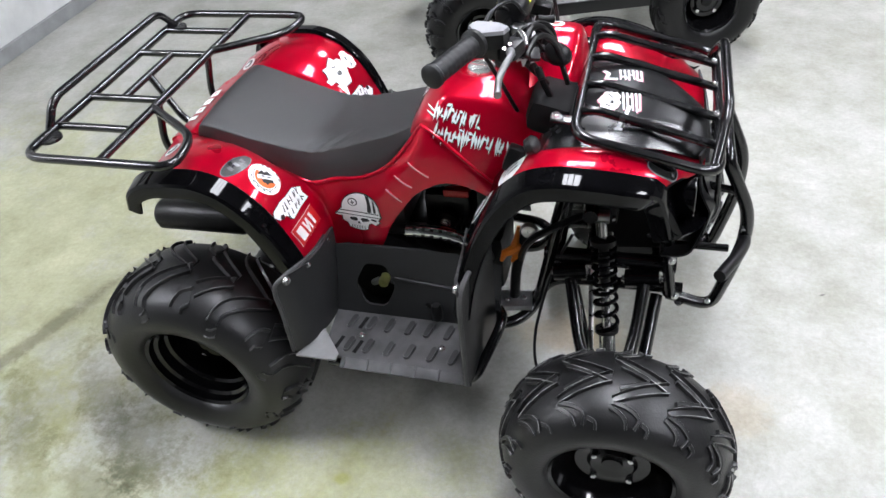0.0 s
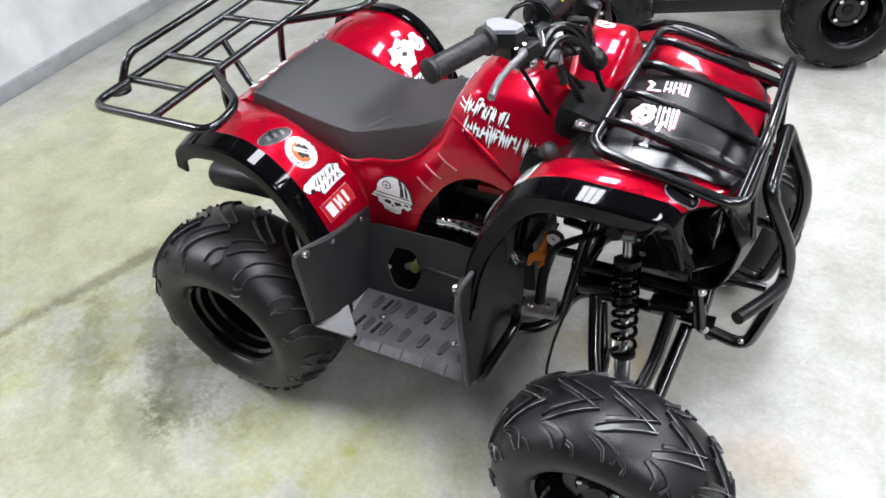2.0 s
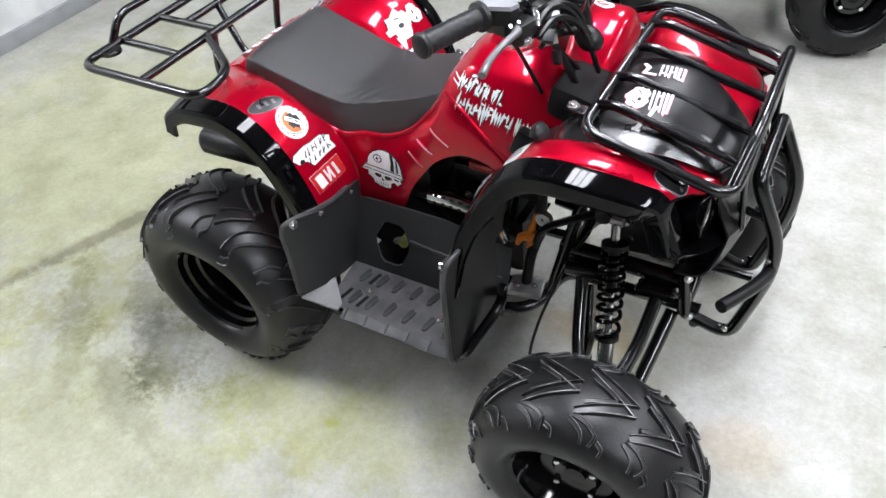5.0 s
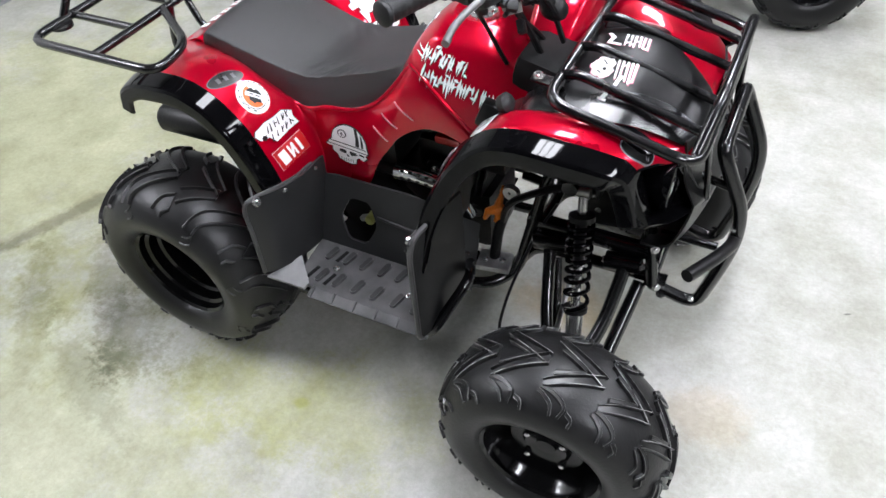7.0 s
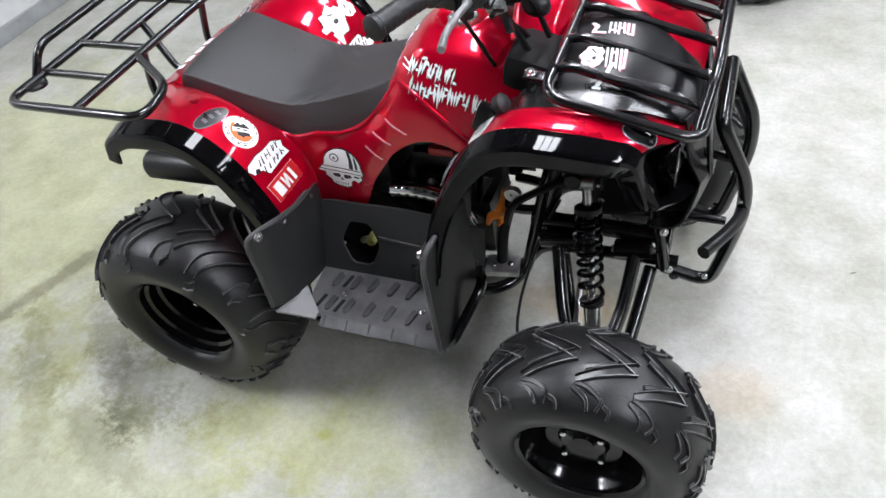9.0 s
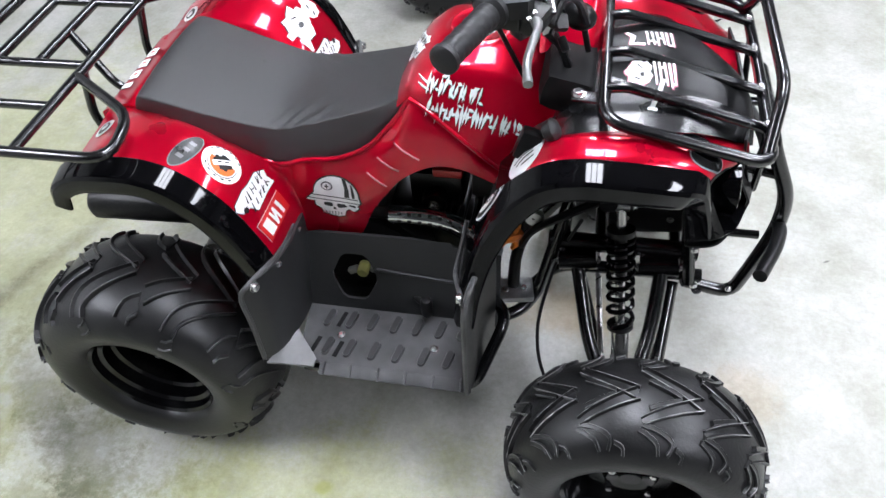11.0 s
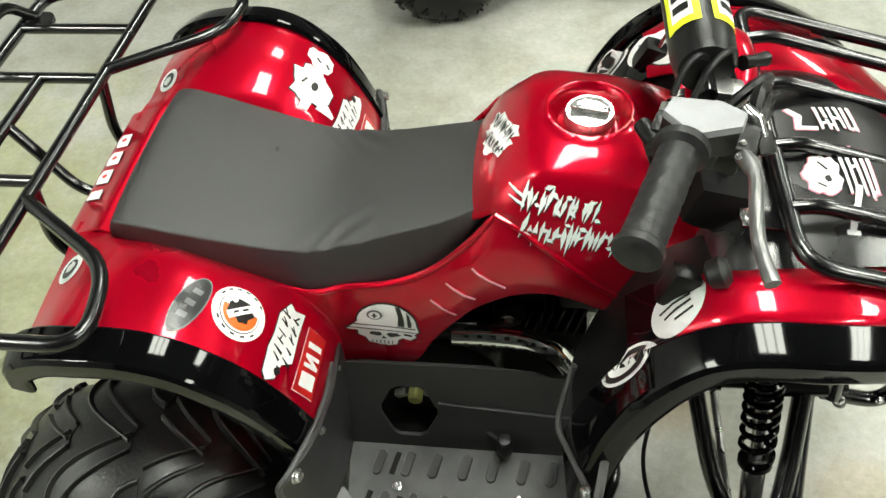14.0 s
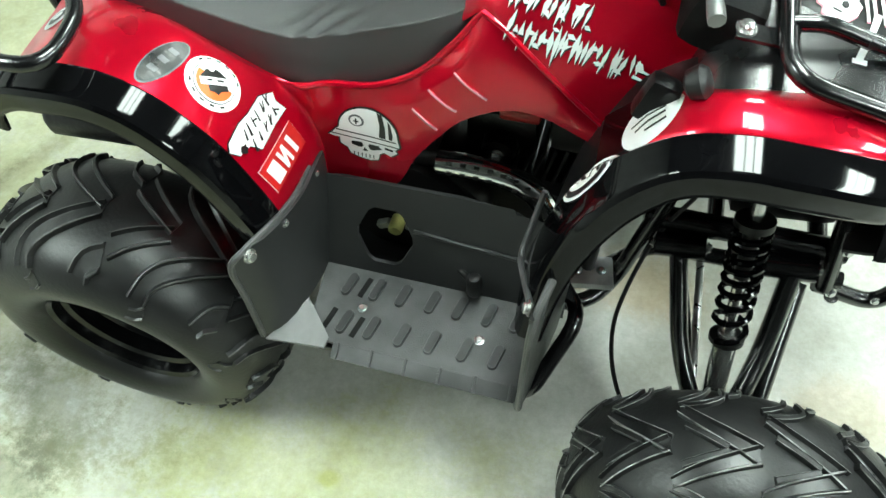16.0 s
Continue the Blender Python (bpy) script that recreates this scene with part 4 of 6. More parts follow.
rail([(0.58, 0.10, 0.44), (0.30, 0.10, 0.44)], 0.018)
for s in (-1, 1):
    rail([(0.60, s * 0.10, 0.372), (0.32, s * 0.10, 0.368), (0.26, s * 0.10, 0.27), (-0.20, s * 0.09, 0.27), (-0.36, s * 0.08, 0.40)])
    rail([(0.37, s * 0.07, 0.70), (0.335, s * 0.10, 0.55), (0.285, s * 0.125, 0.30), (0.25, s * 0.18, 0.292), (0.17, s * 0.20, 0.285)])
    rail([(0.205, s * 0.20, 0.36), (0.24, s * 0.27, 0.40), (0.190, s * 0.36, 0.30), (0.15, s * 0.352, 0.270), (-0.16, s * 0.345, 0.268)], 0.0115)
    rail([(0.535, s * 0.10, 0.60), (0.575, s * 0.12, 0.375)], 0.0125)
    rail([(0.33, s * 0.08, 0.66), (0.05, s * 0.085, 0.60), (-0.18, s * 0.09, 0.60), (-0.46, s * 0.09, 0.66)])
    rail([(-0.18, s * 0.09, 0.60), (-0.20, s * 0.09, 0.28)])
    # pivots and arms
    for x0, x1 in ((0.325, 0.395), (0.478, 0.548)):
        rail([(x0, s * 0.125, 0.41), (x1, s * 0.125, 0.42)], 0.020, name="arm_pivot")
        bolt(frame_ob, (x0 - 0.002, s * 0.125, 0.41), (-1, 0, 0), 1.1)
        bolt(frame_ob, (x1 + 0.002, s * 0.125, 0.42), (1, 0, 0), 1.1)
    arm = part("suspension_arm", tube(bm_new(), rounded([(0.36, s * 0.13, 0.405), (0.395, s * 0.24, 0.30), (0.455, s * 0.345, 0.235)], 0.05), 0.0135), TUBE, quad, "black tubular suspension arm")
    part("arm_leg", tube(bm_new(), rounded([(0.519, s * 0.128, 0.415), (0.510, s * 0.215, 0.318), (0.470, s * 0.345, 0.235)], 0.05), 0.0145), TUBE, arm)
    arm = part("suspension_arm", tube(bm_new(), [(0.37, s * 0.11, 0.355), (0.46, s * 0.35, 0.175)], 0.011), TUBE, quad, "black tubular suspension arm")
    part("arm_leg", tube(bm_new(), [(0.548, s * 0.10, 0.345), (0.515, s * 0.35, 0.18)], 0.0145), TUBE, arm)
    part("steering_rod", tube(bm_new(), [(0.40, s * 0.04, 0.36), (0.43, s * 0.34, 0.25)], 0.006), STEEL, quad, "thin steel steering rod")
    part("knuckle", box(bm_new(), (0.475, s * 0.36, 0.21), (0.045, 0.035, 0.11), None, 0.008), IRON, quad, "black cast steering knuckle")
    # spring and damper
    a, b = Vector((0.423, s * 0.141, 0.585)), Vector((0.463, s * 0.262, 0.235))
    shock = part("shock_absorber", tube(bm_new(), [a, b], 0.0095, 12), ZINC, quad, "chrome damper with a black coil spring")
    d = (b - a).normalized()
    u = d.orthogonal().normalized()
    v = d.cross(u)
    part("damper_body", tube(bm_new(), [a + d * 0.245, a + d * 0.262, b], [0.0135, 0.0172, 0.0172], 18), ZINC, shock, "polished damper body")
    part("damper_sleeve", tube(bm_new(), [a + d * 0.055, a + d * 0.14], 0.011, 14), IRON, shock)
    part("spring_cup", tube(bm_new(), [a + d * 0.045, a + d * 0.056], 0.026, 20), IRON, shock)
    part("spring_cup", tube(bm_new(), [a + d * 0.248, a + d * 0.256], 0.025, 20), IRON, shock)
    coil = []
    length = 0.192
    for k in range(241):
        f = k / 240
        turns = 5.0 * (1 - (1 - f) ** 1.8) + 4.0 * f
        ang = 2 * math.pi * turns
        coil.append(a + d * (0.056 + length * f) + (u * math.cos(ang) + v * math.sin(ang)) * 0.0225)
    part("coil_spring", tube(bm_new(), coil, 0.0048, 7), GLOSS, shock, "black coil spring")
    lathe_eye = tube(bm_new(), [a + Vector((-0.014, 0, 0.006)), a + Vector((0.014, 0, 0.006))], 0.014, 16)
    part("damper_eye", lathe_eye, STEEL, shock)
    bolt(frame_ob, a + Vector((0.02, s * 0.004, 0.006)), (1, 0, 0), 1.0)
part("front_tower", box(bm_new(), (0.475, 0, 0.55), (0.15, 0.165, 0.19), pose(0, 0, 0, 0, -6, 0), 0.02), DARK, frame_ob, "black box section behind the front shocks")
for s in (-1, 1):
    part("tower_bracket", box(bm_new(), (0.425, s * 0.112, 0.588), (0.055, 0.05, 0.045), pose(0, 0, 0, s * 12, 0, 0), 0.006), IRON, frame_ob)
    for bx, bz in ((0.44, 0.50), (0.52, 0.505), (0.53, 0.60), (0.455, 0.62)):
        bolt(frame_ob, (bx, s * 0.086, bz), (0, s, 0.1), 0.8)
for x0 in (0.33, 0.40, 0.54):
    rail([(x0, -0.115, 0.44), (x0, 0.115, 0.44)], 0.012)
rail([(0.40, -0.16, 0.60), (0.40, 0.16, 0.60)], 0.016)
rail([(0.57, -0.12, 0.372), (0.57, 0.12, 0.372)], 0.012)
for s in (-1, 1):
    bolt(frame_ob, (0.596, s * 0.115, 0.345), (0.1, 0, -1), 1.2)
    bolt(frame_ob, (0.585, s * 0.125, 0.372), (0.4, s, 0.2), 1.0)
    bolt(frame_ob, (0.569, s * 0.125, 0.473), (0.4, s, 0.2), 1.0)

# bumper
leg = [(0.570, 0.103, 0.356), (0.664, 0.10, 0.328), (0.690, 0.10, 0.45), (0.702, 0.10, 0.53), (0.697, 0.10, 0.60), (0.650, 0.10, 0.70), (0.642, 0.095, 0.722)]
bumper = part("bumper", tube(bm_new(), rounded([(x, -y, z) for x, y, z in leg] + leg[::-1], 0.035), 0.013), TUBE, quad, "black tubular steel front bumper")
for s in (-1, 1):
    part("bumper_end", tube(bm_new(), rounded([(0.700, s * 0.10, 0.535), (0.699, s * 0.125, 0.540), (0.682, s * 0.18, 0.553), (0.645, s * 0.258, 0.567)], 0.03), 0.0118), DARK, bumper, "black capped bumper end")
for s in (-1, 1):
    part("bumper_rung", tube(bm_new(), [(0.57, s * 0.10, 0.50), (0.675, s * 0.10, 0.50)], 0.008), TUBE, bumper)
    part("bumper_rung", tube(bm_new(), [(0.59, s * 0.09, 0.655), (0.670, s * 0.10, 0.645)], 0.008), TUBE, bumper)
    part("rack_stay", tube(bm_new(), [(0.622, s * 0.15, 0.765), (0.635, s * 0.11, 0.62)], 0.006), TUBE, frack)
    bolt(bumper, (0.692, s * 0.105, 0.56), (1, s * 0.3, 0), 1.2)
    bolt(bumper, (0.655, s * 0.11, 0.352), (0.2, s, 0.3), 0.8)

# front face under the deck
def bowl(s):
    """A hollow shell that sweeps from the end of the flare forward to a pointed lip under the headlight."""
    wider = 0.02 if s > 0 else 0.0
    top = catmull([(0.528, 0.272 + wider, 0.735), (0.534, 0.248 + wider, 0.750), (0.562, 0.205, 0.742), (0.596, 0.158, 0.731)], 5)
    low = catmull([(0.556, 0.268 + wider, 0.660), (0.578, 0.262 + wider, 0.666), (0.604, 0.205, 0.636), (0.637, 0.104, 0.609)], 5)
    rows = []
    for i, (p, q) in enumerate(zip(top, low)):
        u = i / (len(top) - 1)
        deep = 0.062 * max(0.0, math.sin(math.pi * min(1.0, max(0.0, (u - 0.20) / 0.80)))) ** 0.6
        row = []
        for v in (0.0, 0.06, 0.14, 0.26, 0.40, 0.55, 0.70, 0.82, 0.91, 0.97, 1.0):
            m = p.lerp(q, v)
            f = math.sin(math.pi * v) ** 0.55 if 0 < v < 1 else 0.0
            row.append(Vector((m.x - deep * f, s * m.y, m.z - 0.012 * f * u)))
        # rolled lip under the lower edge
        row.append(Vector((q.x - 0.010, s * q.y, q.z - 0.012)))
        row.append(Vector((q.x - 0.035, s * (q.y - 0.004), q.z - 0.020)))
        rows.append(row)
    return skin(bm_new(), rows, 0.004)


both("headlight_shell", bowl, GLOSS, quad, "gloss black plastic shell sweeping under the headlight", 32)
rows = []
for y, back in ((-0.158, 0.012), (-0.11, 0.0), (-0.05, -0.008), (0.0, -0.010), (0.05, -0.008), (0.11, 0.0), (0.158, 0.012)):
    drop = max(0.0, (abs(y) - 0.05)) * 0.25
    rows.append([(x - back, y, z + drop) for x, z in ((0.600, 0.734), (0.606, 0.70), (0.612, 0.655), (0.632, 0.612), (0.634, 0.600), (0.628, 0.560), (0.612, 0.505), (0.590, 0.488), (0.555, 0.485))])
part("front_face", skin(bm_new(), sheet(rows, 3, 4), 0.004), DARK, quad, "black plastic nose panel between the headlights", angle=35)
for s in (-1, 1):
    lamp = part("headlight", lathe(bm_new(), [(-0.03, 0.03), (0.0, 0.042), (0.012, 0.044), (0.014, 0.040), (0.004, 0.037)], 28, "x", (0.572, s * 0.186, 0.690)), GLOSS, quad, "round black headlight bezel")
    part("lens", lathe(bm_new(), [(0.002, 0.037), (0.010, 0.030), (0.014, 0.015), (0.015, 0.002)], 28, "x", (0.572, s * 0.186, 0.690)), CHROME, lamp, "clear round headlight lens")

# engine bay
engine = part("engine", lathe(bm_new(), [(-0.105, 0.02), (-0.105, 0.085), (-0.09, 0.095), (0.09, 0.095), (0.10, 0.08), (0.10, 0.02)], 32, "y", (-0.03, 0, 0.36)), IRON, quad, "black single-cylinder engine")
part("side_cover", lathe(bm_new(), [(-0.130, 0.01), (-0.130, 0.100), (-0.12, 0.112), (-0.10, 0.114)], 28, "y", (-0.07, 0, 0.352)), MATT, engine, "black engine side cover")
part("oil_cap", lathe(bm_new(), [(-0.158, 0.004), (-0.158, 0.0105), (-0.154, 0.0125), (-0.128, 0.0125)], 16, "y", (-0.080, 0, 0.342)), OLIVE, engine, "yellow-green oil filler cap")
part("engine_lug", box(bm_new(), (-0.052, -0.128, 0.338), (0.03, 0.03, 0.022), pose(0, 0, 0, 0, 12, 0), 0.004), ALU, engine, "bright cast lug")
part("engine_lug", box(bm_new(), (-0.106, -0.132, 0.326), (0.026, 0.02, 0.014), pose(0, 0, 0, 0, -30, 0), 0.004), ALU, engine, "bright cast lug")
# unseen sheet added so the panel hole stays dark inside
part("hole_backing", box(bm_new(), (-0.02, 0, 0.262), (0.34, 0.41, 0.006), None, 0.002), MATT, quad, "black sheet added to darken the footwell hole")
bm = bm_new()
box(bm, (0.12, 0, 0.36), (0.16, 0.15, 0.16), None, 0.02)
part("crankcase", bm, IRON, engine)
for k in range(8):
    part("cooling_fin", box(bm_new(), (0.06 + 0.017 * k, -0.002, 0.43 + 0.004 * k), (0.005, 0.14, 0.11), pose(0, 0, 0, 0, 12, 0), 0.002), IRON, engine)
part("cylinder_head", box(bm_new(), (0.07, 0, 0.50), (0.11, 0.11, 0.09), None, 0.015), IRON, engine)
part("head_cap", lathe(bm_new(), [(-0.082, 0.004), (-0.082, 0.010), (-0.078, 0.012), (-0.078, 0.024), (-0.070, 0.027), (-0.05, 0.027)], 20, "y", (0.071, 0, 0.487)), IRON, engine)
bolt(engine, (0.071, -0.082, 0.487), (0, -1, 0.1), 1.4)
part("coil_cover", box(bm_new(), (0.10, -0.05, 0.565), (0.06, 0.05, 0.02), None, 0.006), REDINK, engine, "red ignition coil cover")
part("airbox", box(bm_new(), (-0.10, 0, 0.53), (0.17, 0.20, 0.11), None, 0.02), DARK, quad, "black plastic air box")
part("battery_box", box(bm_new(), (0.19, 0.0, 0.56), (0.09, 0.15, 0.10), None, 0.012), DARK, quad, "black plastic box behind the steering stem")
shield = catmull([(-0.012, -0.108, 0.478), (0.04, -0.110, 0.482), (0.09, -0.110, 0.476), (0.135, -0.110, 0.452), (0.162, -0.108, 0.405)], 5)
exhaust = part("exhaust_pipe", tube(bm_new(), catmull([(-0.37, -0.165, 0.52), (-0.2, -0.105, 0.47), (-0.012, -0.10, 0.475), (0.09, -0.10, 0.470), (0.15, -0.10, 0.42), (0.17, -0.06, 0.38)], 6), 0.014), IRON, quad, "exhaust pipe with a chrome heat shield")
part("heat_shield", tube(bm_new(), shield, 0.0195, 14), CHROME, exhaust, "perforated chrome heat shield")
for k in range(7):
    p = shield[2 + 2 * k if 2 + 2 * k < len(shield) else -1]
    q = shield[min(3 + 2 * k, len(shield) - 1)]
    for dz, dy in ((0.0145, -0.0125), (0.001, -0.0190)):
        part("shield_hole", box(bm_new(), p + Vector((0, dy, dz)), (0.009, 0.005, 0.006), None, 0.0018), IRON, exhaust)
part("muffler", tube(bm_new(), [(-0.575, -0.205, 0.55), (-0.57, -0.205, 0.55), (-0.38, -0.175, 0.525), (-0.36, -0.16, 0.515)], [0.03, 0.036, 0.036, 0.02], 20), IRON, exhaust, "black muffler under the rear fender")

# rear axle
axle = part("rear_axle", tube(bm_new(), [(-0.465, -0.25, 0.241), (-0.465, 0.25, 0.241)], 0.018), STEEL, quad, "steel rear axle")
part("axle_carrier", tube(bm_new(), [(-0.465, -0.07, 0.241), (-0.465, 0.07, 0.241)], 0.045, 20), IRON, axle)
part("sprocket", lathe(bm_new(), [(-0.004, 0.03), (-0.004, 0.085), (0.004, 0.085), (0.004, 0.03)], 36, "y", (-0.465, 0.10, 0.241)), STEEL, axle)
part("swing_arm", tube(bm_new(), rounded([(-0.465, -0.06, 0.25), (-0.36, -0.07, 0.28), (-0.20, -0.06, 0.33), (-0.20, 0.06, 0.33), (-0.36, 0.07, 0.28), (-0.465, 0.06, 0.25)], 0.04), 0.018), TUBE, quad, "black swing arm")
part("rear_shock", tube(bm_new(), [(-0.44, 0, 0.28), (-0.30, 0, 0.58)], 0.028, 14), IRON, quad, "black rear shock")

# pedal area
part("pedal_plate", box(bm_new(), (0.240, -0.150, 0.330), (0.075, 0.055, 0.016), pose(0, 0, 0, 0, 0, 10), 0.005), ALU, quad, "grey cast pedal plate")
part("brake_pedal", tube(bm_new(), rounded([(0.236, -0.142, 0.335), (0.238, -0.125, 0.40), (0.26, -0.10, 0.50)], 0.02), 0.012), DARK, quad)
for px, py in ((0.222, -0.158), (0.258, -0.148)):
    bolt(quad, (px, py, 0.338), (0, 0, 1), 0.9)
gear = part("gear_lever", tube(bm_new(), rounded([(0.0, -0.15, 0.335), (0.03, -0.19, 0.335), (0.07, -0.222, 0.34)], 0.015), 0.006), IRON, quad, "black gear lever")
part("lever_knob", lathe(bm_new(), [(0.318, 0.006), (0.318, 0.011), (0.324, 0.013), (0.356, 0.0125), (0.363, 0.009), (0.364, 0.002)], 16, "z", (0.072, -0.224, 0)), DARK, gear, "black rubber knob")
clip_bm = tube(bm_new(), [(0.246, -0.112, 0.520), (0.241, -0.114, 0.490), (0.236, -0.116, 0.468)], [0.004, 0.006, 0.010], 8)
tube(clip_bm, [(0.252, -0.120, 0.470), (0.234, -0.120, 0.458), (0.214, -0.122, 0.448), (0.206, -0.122, 0.425)], [0.008, 0.012, 0.009, 0.005], 8)
tube(clip_bm, [(0.236, -0.120, 0.458), (0.238, -0.122, 0.440), (0.230, -0.122, 0.425)], [0.009, 0.008, 0.004], 8)
part("clip", clip_bm, CLIP, quad, "orange plastic clip")
part("reflector", lathe(bm_new(), [(-0.012, 0.016), (0, 0.018), (0.002, 0.006)], 20, "y", (0.272, -0.128, 0.53)), STEEL, quad)


# cables
def cable(pts, r=0.0035, mat=DARK, parent=quad, name="cable"):
    return part(name, tube(bm_new(), catmull(pts, 6), r, 7), mat, parent)


cable([(0.36, -0.10, 0.50), (0.325, -0.12, 0.42), (0.302, -0.165, 0.34), (0.294, -0.215, 0.29), (0.308, -0.285, 0.27), (0.345, -0.325, 0.235), (0.43, -0.34, 0.20)], 0.0035)
cable([(0.36, 0.12, 0.56), (0.33, 0.20, 0.46), (0.285, 0.29, 0.38), (0.275, 0.31, 0.29), (0.31, 0.33, 0.21), (0.42, 0.34, 0.19)], 0.0035)
cable([(0.24, -0.11, 0.40), (0.27, -0.14, 0.50), (0.33, -0.15, 0.56), (0.40, -0.13, 0.59)], 0.008)
cable([(0.205, -0.235, 1.005), (0.20, -0.17, 0.965), (0.215, -0.13, 0.90), (0.25, -0.10, 0.80)], 0.004)
cable([(0.215, -0.185, 1.012), (0.225, -0.165, 1.026), (0.242, -0.145, 1.024), (0.268, -0.125, 0.99), (0.30, -0.09, 0.92)], 0.003)
cable([(0.262, 0.06, 1.04), (0.275, 0.065, 1.02), (0.290, 0.075, 0.97), (0.30, 0.085, 0.91), (0.302, 0.09, 0.87)], 0.004)
cable([(0.262, -0.175, 0.985), (0.29, -0.155, 1.0), (0.315, -0.12, 0.98), (0.325, -0.09, 0.92), (0.34, -0.06, 0.84)], 0.005)
cable([(0.26, -0.14, 0.96), (0.29, -0.12, 0.90), (0.31, -0.10, 0.84), (0.33, -0.09, 0.78)], 0.006)
cable([(0.25, -0.12, 0.97), (0.27, -0.10, 0.90), (0.30, -0.06, 0.84), (0.33, -0.05, 0.78)], 0.005)

cable([(0.226, -0.208, 1.026), (0.240, -0.186, 1.044), (0.262, -0.158, 1.040), (0.276, -0.132, 1.004)], 0.0028)
cable([(0.284, -0.200, 0.985), (0.292, -0.168, 1.000), (0.308, -0.133, 0.982), (0.328, -0.092, 0.925)], 0.0062)
cable([(0.288, -0.206, 0.968), (0.300, -0.168, 0.984), (0.318, -0.128, 0.962), (0.334, -0.090, 0.905)], 0.0055)

# steering stem and controls
part("steering_stem", tube(bm_new(), [(0.40, 0, 0.45), (0.275, 0, 0.94)], 0.016, 14), TUBE, quad, "black steering stem")
for s in (-1, 1):
    part("bar_clamp", box(bm_new(), (0.272, s * 0.035, 0.935), (0.045, 0.03, 0.045), pose(0, 0, 0, 0, 15, 0), 0.006), IRON, bar)
    part("switch_housing", box(bm_new(), (0.236, s * 0.214, 0.992), (0.045, 0.045, 0.034), pose(0, 0, 0, 0, 0, s * 20), 0.009), DARK, bar, "black switch housing")
    lev = [(0.266, s * 0.226, 0.992), (0.274, s * 0.262, 0.998), (0.270, s * 0.298, 0.997), (0.268, s * 0.332, 0.992), (0.273, s * 0.366, 0.988)]
    lever = part("brake_lever", tube(bm_new(), catmull(lev, 4), [0.0075] * 4 + [0.0056] * 11 + [0.0062] * 2, 9), LEVER, bar, "grey alloy brake lever")
    part("lever_root", box(bm_new(), (0.262, s * 0.215, 0.982), (0.035, 0.05, 0.02), pose(0, 0, 0, 0, 0, s * 25), 0.006), IRON, bar, "black lever bracket")
tank_plan = [(0.234 + x, -0.230 + y) for x, y in ((-0.033, 0.004), (-0.024, 0.021), (0.014, 0.016), (0.032, 0.002), (0.026, -0.014), (-0.012, -0.024))]
master = part("brake_reservoir", prism(bm_new(), tank_plan, 1.000, 1.024), DARK, bar, "black brake fluid reservoir", smooth=False)
part("reservoir_lid", prism(bm_new(), [(0.234 + (x - 0.234) * 1.05, -0.230 + (y + 0.230) * 1.05) for x, y in tank_plan], 1.0245, 1.0305, 0.95), LID, master, "pale grey reservoir lid", smooth=False)
for px, py in ((0.262, -0.250), (0.268, -0.234), (0.203, -0.226)):
    bolt(bar, (px, py, 1.004), (0.2, -0.6, 1), 0.35)
part("lever_perch", box(bm_new(), (0.270, -0.222, 0.990), (0.030, 0.040, 0.026), pose(0, 0, 0, 0, 0, -18), 0.007), IRON, bar, "black lever perch")
part("hose_fitting", tube(bm_new(), [(0.290, -0.214, 0.992), (0.284, -0.204, 1.004), (0.276, -0.192, 1.006)], [0.0045, 0.006, 0.0045], 10), ZINC, bar, "bright hose fitting")
part("throttle_box", box(bm_new(), (0.212, -0.212, 0.990), (0.03, 0.03, 0.034), pose(0, 0, 0, 0, 0, -20), 0.006), IRON, bar)
part("mirror_boss", tube(bm_new(), [(0.200, -0.228, 0.996), (0.190, -0.205, 0.996)], 0.008, 12), IRON, bar)
for k, (dy, dz, c) in enumerate(((-0.15, 0.985, STEEL), (-0.135, 0.97, ALU), (-0.165, 0.962, IRON), (-0.12, 0.985, IRON), (-0.145, 0.945, STEEL))):
    part("control_fitting", box(bm_new(), (0.27 + 0.006 * (k % 3), dy, dz), (0.03, 0.026, 0.022), pose(0, 0, 0, 20 * k, 10, 30 * k), 0.004), c, bar)

rnd = random.Random(4)
for k in range(14):
    c = Vector((rnd.uniform(0.225, 0.31), rnd.uniform(-0.205, -0.075), rnd.uniform(0.915, 1.0)))
    m = rnd.choice((IRON, DARK, DARK, GLOSS, STEEL, IRON))
    if k % 3:
        d = Vector((rnd.uniform(-1, 1), rnd.uniform(-1, 1), rnd.uniform(-0.6, 0.6))).normalized() * rnd.uniform(0.008, 0.018)
        r = rnd.uniform(0.004, 0.008)
        part("control_fitting", tube(bm_new(), [c - d, c, c + d], [r, r * 0.8, r], 10), m, bar)
    else:
        part("control_fitting", box(bm_new(), c, (0.018, 0.022, 0.012), pose(0, 0, 0, rnd.uniform(0, 90), rnd.uniform(0, 40), rnd.uniform(0, 90)), 0.003), m, bar)
# foam pad on the cross bar
part("cross_bar", tube(bm_new(), [(0.25, -0.17, 1.0), (0.25, 0.17, 1.0)], 0.008), TUBE, bar)
pad_n, pad_r = 16, 0.030
pad_sections = [(-0.142, 0.018, 1), (-0.138, 0.025, 1), (-0.128, 0.028, 1), (-0.112, 0.030, 1), (-0.10, 0.030, 0), (0.10, 0.030, 0), (0.112, 0.030, 1), (0.128, 0.028, 1), (0.138, 0.025, 1), (0.142, 0.018, 1)]


